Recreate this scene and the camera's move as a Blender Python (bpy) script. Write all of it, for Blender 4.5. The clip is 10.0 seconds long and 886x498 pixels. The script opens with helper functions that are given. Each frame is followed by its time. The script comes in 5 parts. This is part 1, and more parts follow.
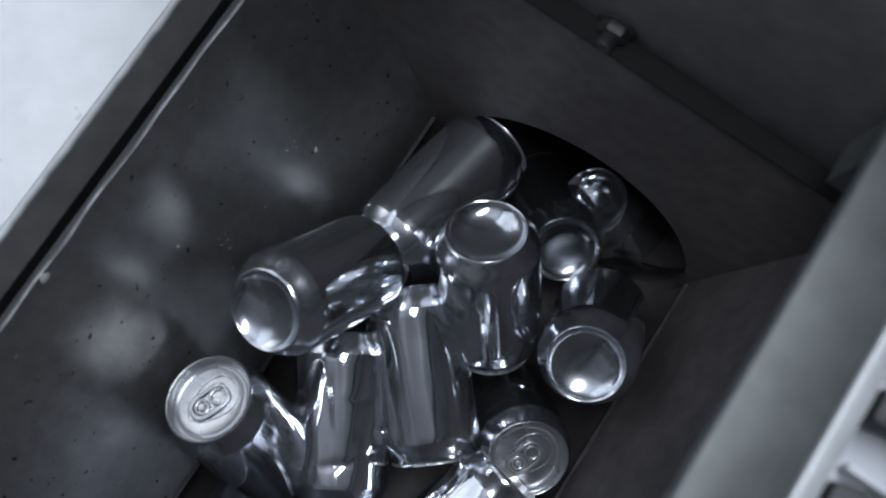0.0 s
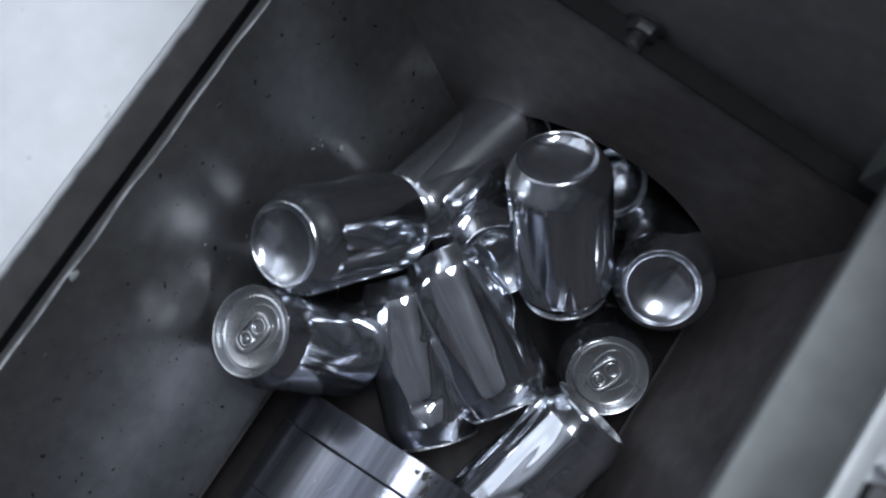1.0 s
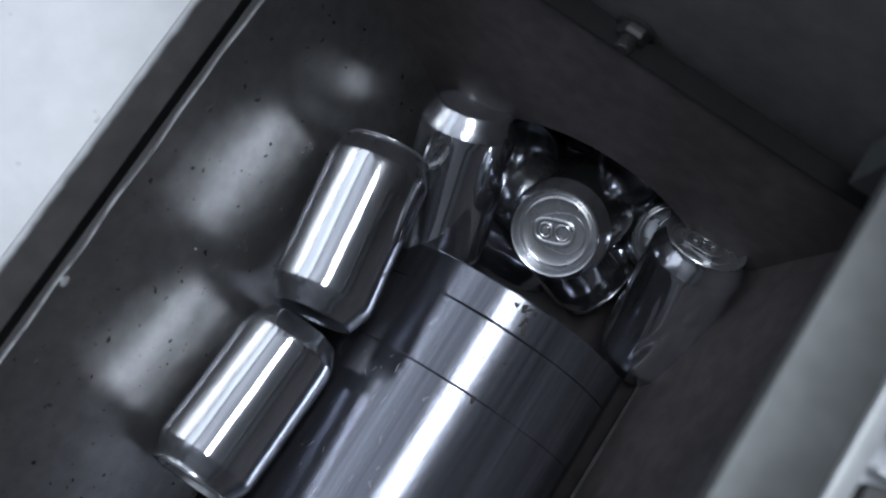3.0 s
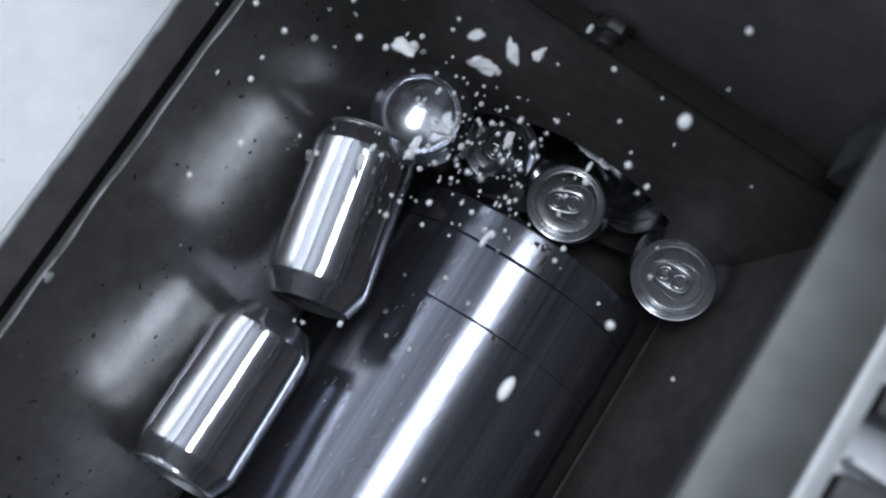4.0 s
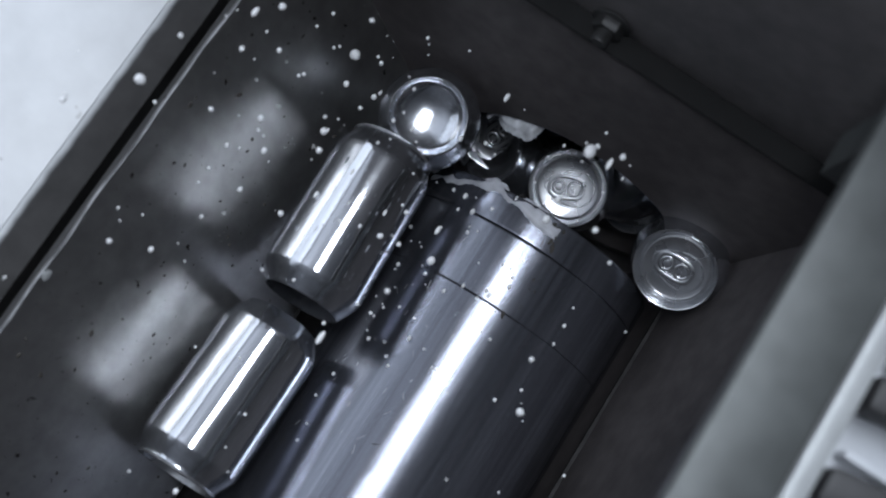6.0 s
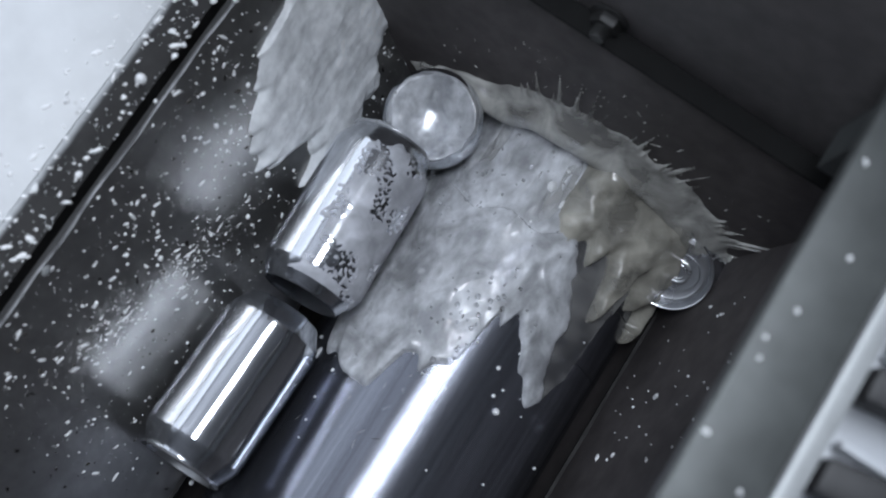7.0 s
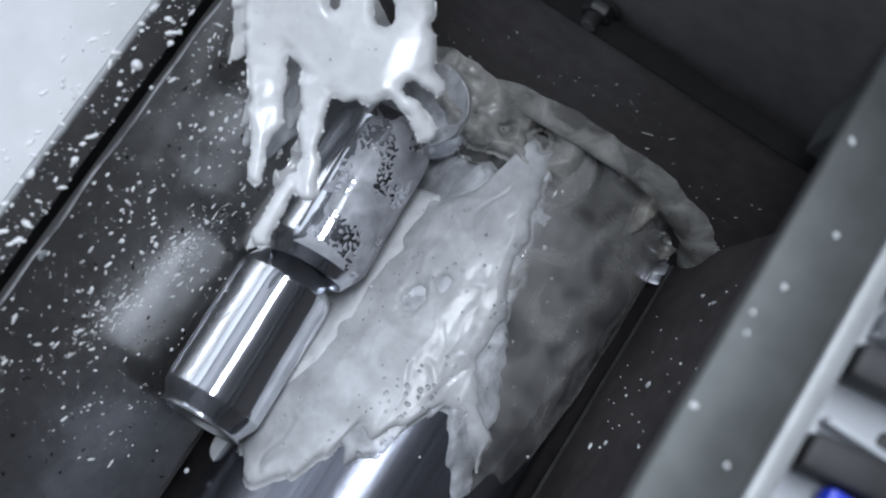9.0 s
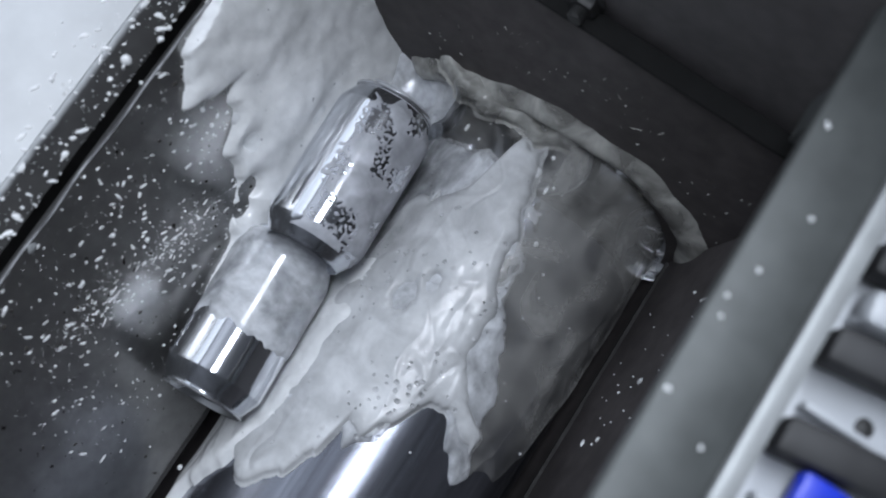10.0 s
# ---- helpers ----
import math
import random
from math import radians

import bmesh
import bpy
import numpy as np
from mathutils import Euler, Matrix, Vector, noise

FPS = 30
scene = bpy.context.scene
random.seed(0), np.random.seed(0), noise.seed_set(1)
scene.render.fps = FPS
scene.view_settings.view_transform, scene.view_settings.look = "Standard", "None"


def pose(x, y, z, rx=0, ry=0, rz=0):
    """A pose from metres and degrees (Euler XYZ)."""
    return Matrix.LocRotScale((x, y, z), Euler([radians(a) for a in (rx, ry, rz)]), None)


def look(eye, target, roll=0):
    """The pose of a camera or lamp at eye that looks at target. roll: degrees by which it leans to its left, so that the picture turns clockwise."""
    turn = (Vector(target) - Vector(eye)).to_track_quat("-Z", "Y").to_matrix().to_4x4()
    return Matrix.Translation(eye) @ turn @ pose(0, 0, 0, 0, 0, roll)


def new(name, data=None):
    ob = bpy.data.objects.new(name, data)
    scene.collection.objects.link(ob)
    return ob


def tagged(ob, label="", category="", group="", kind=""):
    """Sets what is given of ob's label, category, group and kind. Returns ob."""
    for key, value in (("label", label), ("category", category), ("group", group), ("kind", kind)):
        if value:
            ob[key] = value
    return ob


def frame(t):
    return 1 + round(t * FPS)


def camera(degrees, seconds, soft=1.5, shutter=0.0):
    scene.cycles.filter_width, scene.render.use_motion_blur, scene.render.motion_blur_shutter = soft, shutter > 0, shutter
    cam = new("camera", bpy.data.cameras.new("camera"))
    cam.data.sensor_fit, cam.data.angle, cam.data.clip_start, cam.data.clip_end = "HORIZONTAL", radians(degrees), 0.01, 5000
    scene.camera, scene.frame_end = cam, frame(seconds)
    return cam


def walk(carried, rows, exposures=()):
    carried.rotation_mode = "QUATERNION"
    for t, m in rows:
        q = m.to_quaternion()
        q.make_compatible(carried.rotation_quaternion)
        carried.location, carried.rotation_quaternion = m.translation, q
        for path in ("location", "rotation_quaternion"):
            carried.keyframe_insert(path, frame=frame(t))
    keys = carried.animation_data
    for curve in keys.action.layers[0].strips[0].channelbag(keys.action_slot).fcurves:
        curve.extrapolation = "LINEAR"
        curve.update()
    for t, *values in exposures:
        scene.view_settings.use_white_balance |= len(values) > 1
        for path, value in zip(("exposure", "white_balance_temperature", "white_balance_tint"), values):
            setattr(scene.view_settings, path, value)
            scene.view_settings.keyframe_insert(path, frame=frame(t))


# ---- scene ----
cam = camera(40.0, 10.0, soft=2.0)
cam.data.dof.use_dof = True
cam.data.dof.focus_distance = 0.82
cam.data.dof.aperture_fstop = 5.6
walk(cam, [
    (0, pose(-0.048, 0.0041, 0.8263, 9.29, -5.65, 33.03)),
    (0.5, pose(-0.0527, 0.0004, 0.8256, 9.23, -5.54, 33.22)),
    (1, pose(-0.0569, -0.001, 0.8247, 9.17, -5.22, 33.21)),
    (1.5, pose(-0.0655, -0.0034, 0.8234, 9.16, -5.69, 33.23)),
    (2, pose(-0.0639, -0.0026, 0.823, 9.25, -5.6, 33.11)),
    (2.5, pose(-0.0657, -0.0022, 0.8235, 9.15, -5.86, 32.93)),
    (4, pose(-0.0546, -0.0003, 0.8292, 9.17, -6.12, 32.6)),
    (4.5, pose(-0.0537, -0.0005, 0.8294, 9.22, -6.09, 32.62)),
    (5, pose(-0.0515, -0, 0.829, 9.25, -5.98, 32.62)),
    (5.5, pose(-0.0508, -0, 0.8304, 9.23, -5.97, 32.55)),
    (7, pose(-0.047, -0.005, 0.8331, 9.46, -5.99, 32.44)),
    (7.5, pose(-0.0448, -0.0069, 0.8328, 9.61, -5.94, 32.37)),
    (8, pose(-0.0422, -0.0095, 0.8334, 9.74, -5.97, 32.36)),
    (8.5, pose(-0.0381, -0.0123, 0.8352, 9.89, -5.89, 32.34)),
    (9, pose(-0.0363, -0.0155, 0.8363, 9.94, -6.01, 32.49)),
    (9.5, pose(-0.0265, -0.0169, 0.8364, 10.34, -5.61, 32.51)),
    (10, pose(-0.0127, -0.0177, 0.8377, 10.81, -5.06, 32.62)),
], exposures=[(0, 0.0), (10, 0.0)])

# ---- world and lights ----
world = bpy.data.worlds.new("world")
scene.world = world
world.use_nodes = True
world.node_tree.nodes["Background"].inputs[0].default_value = (0.55, 0.62, 0.75, 1)
world.node_tree.nodes["Background"].inputs[1].default_value = 0.02


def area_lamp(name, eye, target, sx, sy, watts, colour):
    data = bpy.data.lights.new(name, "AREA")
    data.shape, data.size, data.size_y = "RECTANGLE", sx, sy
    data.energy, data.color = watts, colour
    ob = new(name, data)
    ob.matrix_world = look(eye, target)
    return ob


area_lamp("ceiling_tube_light", (-0.17, 0.70, 1.74), (-0.17, 0.70, 0), 0.27, 1.8, 31.5, (0.85, 0.92, 1.03))
# unseen fill aimed at the ceiling, added to lift darks and can reflections
area_lamp("ceiling_fill", (-1.45, 0.30, 1.75), (-1.45, 0.30, 3), 0.50, 2.4, 31.0, (0.85, 0.92, 1.03))
# unseen fill from the left, added to raise the darks
area_lamp("left_fill", (-2.03, 0.20, 1.50), (0, 0.20, 1.50), 2.8, 1.8, 17.0, (0.82, 0.91, 1.05))


# ---- materials ----
def material(name, base, rough, metal=0.0, grain=(40.0, 0.25), stain=(6.0, 0.25), bump=0.1, bump_scale=200.0,
             rough_var=0.12, stretch=(1, 1, 1), spot=None, coat=0.0, aniso=0.0, subsurface=0.0, sheer=None):
    """A surface with a fine grain, broad stains, a gloss that varies, and fine relief."""
    m = bpy.data.materials.new(name)
    m.use_nodes = True
    nt = m.node_tree
    n, l = nt.nodes, nt.links
    b = n["Principled BSDF"]
    b.inputs["Metallic"].default_value = metal
    b.inputs["Coat Weight"].default_value = coat
    b.inputs["Anisotropic"].default_value = aniso
    if subsurface:
        b.inputs["Subsurface Weight"].default_value = subsurface
        b.inputs["Subsurface Radius"].default_value = (0.004, 0.004, 0.004)
    tc = n.new("ShaderNodeTexCoord")
    mp = n.new("ShaderNodeMapping")
    mp.inputs["Scale"].default_value = stretch
    l.new(tc.outputs["Object"], mp.inputs["Vector"])

    def noise_tex(scale, detail):
        t = n.new("ShaderNodeTexNoise")
        t.inputs["Scale"].default_value, t.inputs["Detail"].default_value = scale, detail
        l.new(mp.outputs[0], t.inputs["Vector"])
        return t

    def ramp(src, lo, hi, p0=0.3, p1=0.7):
        r = n.new("ShaderNodeMapRange")
        r.inputs[1].default_value, r.inputs[2].default_value = p0, p1
        r.inputs[3].default_value, r.inputs[4].default_value = lo, hi
        l.new(src, r.inputs[0])
        return r.outputs[0]

    fine, broad = noise_tex(grain[0], 6), noise_tex(stain[0], 4)
    f = ramp(fine.outputs[0], 1 - grain[1], 1 + grain[1])
    g = ramp(broad.outputs[0], 1 - stain[1], 1 + stain[1])
    mul = n.new("ShaderNodeMath")
    mul.operation = "MULTIPLY"
    l.new(f, mul.inputs[0])
    l.new(g, mul.inputs[1])
    vm = n.new("ShaderNodeVectorMath")
    vm.operation = "SCALE"
    vm.inputs[0].default_value = base
    l.new(mul.outputs[0], vm.inputs["Scale"])
    colour = vm.outputs[0]
    if spot:
        sp = noise_tex(spot[0], 2)
        k = ramp(sp.outputs[0], 0, 1, spot[1], spot[1] + 0.05)
        mix = n.new("ShaderNodeMix")
        mix.data_type = "RGBA"
        l.new(k, mix.inputs[0])
        l.new(colour, mix.inputs[6])
        mix.inputs[7].default_value = (*spot[2], 1)
        colour = mix.outputs[2]
    l.new(colour, b.inputs["Base Color"])
    l.new(ramp(broad.outputs[0], rough - rough_var, rough + rough_var), b.inputs["Roughness"])
    if sheer:
        # thin places let the surface underneath show through
        tn = noise_tex(sheer[0], 4)
        tn.inputs["Distortion"].default_value = 0.6
        k = ramp(tn.outputs[0], sheer[1], sheer[2], 0.36, 0.64)
        clear, mixer = n.new("ShaderNodeBsdfTransparent"), n.new("ShaderNodeMixShader")
        l.new(k, mixer.inputs[0])
        l.new(clear.outputs[0], mixer.inputs[1])
        l.new(b.outputs[0], mixer.inputs[2])
        l.new(mixer.outputs[0], n["Material Output"].inputs["Surface"])
    if bump:
        bt = noise_tex(bump_scale, 5)
        bn = n.new("ShaderNodeBump")
        bn.inputs["Strength"].default_value, bn.inputs["Distance"].default_value = bump, 0.002
        l.new(bt.outputs[0], bn.inputs["Height"])
        l.new(bn.outputs[0], b.inputs["Normal"])
    return m


STEEL = material("worn dark sheet steel", (0.31, 0.307, 0.303), 0.33, 0.92, (90, 0.12), (9, 0.12), 0.06, 220, 0.035,
                 spot=(150, 0.70, (0.05, 0.045, 0.04)))
STEEL_DARK = material("dull dark steel", (0.080, 0.072, 0.072), 0.55, 0.2, (80, 0.2), (7, 0.3), 0.1, 120, 0.1)
PANEL = material("dull dark panel paint", (0.160, 0.149, 0.149), 0.6, 0.1, (80, 0.15), (7, 0.25), 0.08, 120, 0.08)
STRIP = material("dark flange steel", (0.030, 0.029, 0.029), 0.88, 0.0, (70, 0.3), (12, 0.35), 0.15, 150, 0.1)
def feather(m, inner, outer, tint):
    """Soft edge put into the colour: cover white fades out from x = outer to x = inner."""
    nt = m.node_tree
    n, l = nt.nodes, nt.links
    b = n["Principled BSDF"]
    tc, sep, nse = n.new("ShaderNodeTexCoord"), n.new("ShaderNodeSeparateXYZ"), n.new("ShaderNodeTexNoise")
    l.new(tc.outputs["Object"], sep.inputs[0])
    l.new(tc.outputs["Object"], nse.inputs["Vector"])
    nse.inputs["Scale"].default_value, nse.inputs["Detail"].default_value = 60, 6
    add = n.new("ShaderNodeMath")
    add.operation = "MULTIPLY_ADD"
    l.new(nse.outputs[0], add.inputs[0])
    add.inputs[1].default_value = 0.004
    l.new(sep.outputs[0], add.inputs[2])
    r = n.new("ShaderNodeMapRange")
    r.interpolation_type = "SMOOTHSTEP"
    r.inputs[1].default_value, r.inputs[2].default_value = inner + 0.002, outer + 0.002
    l.new(add.outputs[0], r.inputs[0])
    mix = n.new("ShaderNodeMix")
    mix.data_type = "RGBA"
    old = b.inputs["Base Color"].links[0].from_socket
    l.new(r.outputs[0], mix.inputs[0])
    l.new(old, mix.inputs[6])
    mix.inputs[7].default_value = (*tint, 1)
    l.new(mix.outputs[2], b.inputs["Base Color"])
    inv = n.new("ShaderNodeMath")
    inv.operation = "MULTIPLY_ADD"
    l.new(r.outputs[0], inv.inputs[0])
    inv.inputs[1].default_value, inv.inputs[2].default_value = -b.inputs["Metallic"].default_value, b.inputs["Metallic"].default_value
    l.new(inv.outputs[0], b.inputs["Metallic"])


feather(STRIP, -0.2515, -0.2572, (0.55, 0.565, 0.58))
WHITE = material("chipped white enamel", (0.55, 0.565, 0.58), 0.4, 0.0, (60, 0.05), (5, 0.06), 0.05, 60, 0.08,
                 spot=(70, 0.74, (0.35, 0.35, 0.35)))
ALU = material("bare drink can aluminium", (0.70, 0.72, 0.76), 0.095, 0.97, (160, 0.07), (20, 0.10), 0.03, 90, 0.04,
               stretch=(1, 1, 0.15))
ALU_SATIN = material("satin drawn aluminium", (0.60, 0.62, 0.66), 0.17, 0.97, (200, 0.08), (20, 0.12), 0.03, 160, 0.06)
ALU_LID = material("can lid aluminium", (0.56, 0.57, 0.59), 0.30, 0.92, (150, 0.06), (25, 0.08), 0.03, 200, 0.05)
RAM = material("polished ram steel", (0.215, 0.225, 0.26), 0.20, 0.9, (90, 0.24), (10, 0.30), 0.05, 500, 0.06,
               stretch=(3, 0.05, 3), spot=(60, 0.74, (0.16, 0.15, 0.15)))
RAIL = material("brushed grey rail", (0.082, 0.088, 0.087), 0.5, 0.3, (60, 0.15), (6, 0.12), 0.05, 100, 0.08)
RAIL_EDGE = material("bright rail edge", (0.38, 0.395, 0.40), 0.4, 0.2, (60, 0.1), (6, 0.1), 0.05, 100, 0.05)
STEEL_EDGE = material("worn steel edge", (0.24, 0.245, 0.25), 0.5, 0.5, (60, 0.4), (30, 0.5), 0.1, 100, 0.1)
GROOVE_BLACK = material("dull groove black", (0.008, 0.008, 0.008), 0.95, 0.0, (60, 0.2), (8, 0.2), 0.1, 100, 0.03)
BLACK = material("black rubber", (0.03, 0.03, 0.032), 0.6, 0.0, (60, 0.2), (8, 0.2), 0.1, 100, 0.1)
PLASTIC = material("white plastic", (0.50, 0.52, 0.55), 0.4, 0.0, (50, 0.06), (8, 0.08), 0.03, 80, 0.08)
BLUE = material("blue plastic", (0.02, 0.05, 0.62), 0.35, 0.0, (50, 0.1), (8, 0.1), 0.03, 80, 0.05)
BOLT = material("bolt steel", (0.07, 0.07, 0.07), 0.55, 0.6, (120, 0.2), (30, 0.3), 0.1, 200, 0.1)
FOAM = material("white beer foam", (0.88, 0.89, 0.90), 0.26, 0.0, (130, 0.06), (22, 0.10), 0.05, 110, 0.08,
                spot=(190, 0.735, (0.36, 0.37, 0.39)), coat=0.3, subsurface=0.25)
FOAM_FILM = material("wet foam film", (0.64, 0.655, 0.685), 0.36, 0.0, (170, 0.20), (30, 0.22), 0.16, 150, 0.08, stretch=(1.0, 0.70, 1.0),
                     spot=(170, 0.735, (0.22, 0.22, 0.24)), coat=0.4, sheer=(52, 0.46, 1.0))
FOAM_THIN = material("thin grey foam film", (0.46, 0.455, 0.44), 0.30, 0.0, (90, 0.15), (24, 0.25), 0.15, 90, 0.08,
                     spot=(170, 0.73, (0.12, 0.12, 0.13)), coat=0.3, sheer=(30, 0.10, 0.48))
FOAM_BURST = material("airy foam", (0.86, 0.88, 0.90), 0.35, 0.0, (120, 0.10), (30, 0.14), 0.14, 120, 0.08, subsurface=0.25, sheer=(60, 0.86, 1.0))
DIRT = material("dried grit", (0.05, 0.045, 0.04), 0.8, 0.0, (300, 0.3), (40, 0.3), 0.0)
GRIT = material("pale chips", (0.5, 0.5, 0.5), 0.7, 0.0, (300, 0.3), (40, 0.3), 0.0)
FOAM_COAT = material("dull foam film", (0.52, 0.53, 0.57), 0.42, 0.0, (90, 0.12), (24, 0.2), 0.06, 80, 0.08, sheer=(70, 0.72, 1.0))
FOAM_CREAM = material("creamy foam", (0.50, 0.495, 0.465), 0.30, 0.0, (90, 0.10), (22, 0.25), 0.12, 80, 0.08, coat=0.4, sheer=(45, 0.35, 0.95))
FOAM_WET = material("smooth wet foam", (0.66, 0.67, 0.685), 0.33, 0.0, (150, 0.06), (24, 0.14), 0.05, 90, 0.06,
                    spot=(210, 0.745, (0.34, 0.35, 0.37)), coat=0.25, sheer=(44, 0.74, 1.0))
FOAM_TAN = material("yellowish foam", (0.36, 0.345, 0.30), 0.24, 0.0, (90, 0.12), (22, 0.25), 0.2, 80, 0.08, coat=0.15, sheer=(45, 0.5, 1.0))
# for one unseen wall, dark so that metal reflects less light from the right
DARK_WALL = material("unseen dark wall grey", (0.12, 0.12, 0.125), 0.7, 0.0, (30, 0.1), (2, 0.15), 0.1, 40, 0.05)
PLASTER = material("workshop wall paint", (0.30, 0.305, 0.32), 0.8, 0.0, (30, 0.1), (2, 0.15), 0.1, 40, 0.05)
CONCRETE = material("concrete floor", (0.42, 0.42, 0.42), 0.8, 0.0, (30, 0.2), (2, 0.25), 0.2, 40, 0.05)


# ---- mesh helpers ----
def finish(name, bm, mat, parent=None, label="", smooth=True):
    me = bpy.data.meshes.new(name)
    bmesh.ops.recalc_face_normals(bm, faces=bm.faces)
    bm.to_mesh(me)
    bm.free()
    if smooth:
        for p in me.polygons:
            p.use_smooth = True
        me.set_sharp_from_angle(angle=radians(42))
    me.materials.append(mat)
    ob = new(name, me)
    if parent:
        ob.parent = parent
    if label:
        tagged(ob, label)
    return ob


def part(name, bm, mat, parent, label=""):
    return finish(name, bm, mat, parent, label)


def box(bm, x0, x1, y0, y1, z0, z1, bevel=0.0):
    r = bmesh.ops.create_cube(bm, size=1)
    vs = r["verts"]
    for v in vs:
        v.co = Vector(((x0 + x1) / 2 + v.co.x * (x1 - x0), (y0 + y1) / 2 + v.co.y * (y1 - y0), (z0 + z1) / 2 + v.co.z * (z1 - z0)))
    if bevel:
        es = list({e for v in vs for e in v.link_edges})
        bmesh.ops.bevel(bm, geom=es, offset=bevel, segments=2, affect="EDGES", profile=0.5)
    return bm


def boxed(*a, **k):
    return box(bmesh.new(), *a, **k)


def lathe(profile, seg=64, closed_ends=True, warp=None):
    """Turn a profile of (radius, z) about z."""
    bm = bmesh.new()
    rings = []
    for r, z in profile:
        if r < 1e-6:
            rings.append([bm.verts.new((0, 0, z))])
        else:
            rings.append([bm.verts.new((r * math.cos(2 * math.pi * i / seg), r * math.sin(2 * math.pi * i / seg), z)) for i in range(seg)])
    for a, b in zip(rings, rings[1:]):
        for i in range(seg):
            j = (i + 1) % seg
            if len(a) == 1 and len(b) > 1:
                bm.faces.new((a[0], b[i], b[j]))
            elif len(b) == 1 and len(a) > 1:
                bm.faces.new((a[i], a[j], b[0]))
            elif len(a) > 1:
                bm.faces.new((a[i], a[j], b[j], b[i]))
    if warp:
        for v in bm.verts:
            v.co = warp(v.co)
    return bm


def plate(u_n, v_n, place, thick):
    """A sheet with two skins: place(u, v) gives the point and the normal for u, v in 0..1."""
    bm = bmesh.new()
    skins = []
    for s in (0, -thick):
        g = []
        for i in range(u_n + 1):
            row = []
            for j in range(v_n + 1):
                p, nrm = place(i / u_n, j / v_n)
                row.append(bm.verts.new(Vector(p) + Vector(nrm) * s))
            g.append(row)
        skins.append(g)
    for g in skins:
        for i in range(u_n):
            for j in range(v_n):
                bm.faces.new((g[i][j], g[i + 1][j], g[i + 1][j + 1], g[i][j + 1]))
    a, b = skins
    for i in range(u_n):
        for j in (0, v_n):
            bm.faces.new((a[i][j], a[i + 1][j], b[i + 1][j], b[i][j]))
    for j in range(v_n):
        for i in (0, u_n):
            bm.faces.new((a[i][j], a[i][j + 1], b[i][j + 1], b[i][j]))
    return bm


# ---- the hopper ----
RAM_Z, RAM_R, HOLE_R = -0.02, 0.094, 0.100
Y0, YF, LEAN = -0.45, 0.240, 0.15
RIM_X, RIM_Z = -0.2245, 0.160
SEAM_L, SEAM_R = -0.1106, 0.104
WEST_N = Vector((RIM_Z, 0, SEAM_L - RIM_X)).normalized()
DENTS = ((0.078, 0.058, 0.019, 0.0030), (0.048, 0.075, 0.026, 0.0024), (0.006, 0.030, 0.027, 0.0042), (0.160, 0.034, 0.016, 0.0030), (0.112, 0.078, 0.014, -0.0016),
         (0.20, 0.09, 0.03, -0.003), (0.052, 0.118, 0.014, -0.0012), (0.030, 0.050, 0.011, -0.0014), (0.092, 0.085, 0.010, -0.0012))


def dent_depth(y, s):
    d = 0.0002 * noise.noise(Vector((y * 18, s * 18, 0.3))) + 0.00016 * noise.noise(Vector((y * 70, s * 70, 4.1))) + 0.00005 * noise.noise(Vector((y * 190, s * 120, 7.7)))
    for dy, ds, r, h in DENTS:
        q = ((y - dy) ** 2 + (s - ds) ** 2) / (r * r)
        d -= 0.22 * h * math.exp(-q)
    return d


def west_place(u, v):
    y = Y0 + (YF + 0.06 - Y0) * u
    wob = 0.0016 * noise.noise(Vector((y * 28, 0.7, 0)))
    p = Vector((SEAM_L, y, 0)).lerp(Vector((RIM_X + wob, y, RIM_Z)), v)
    return p + WEST_N * dent_depth(y, v * 0.196), WEST_N


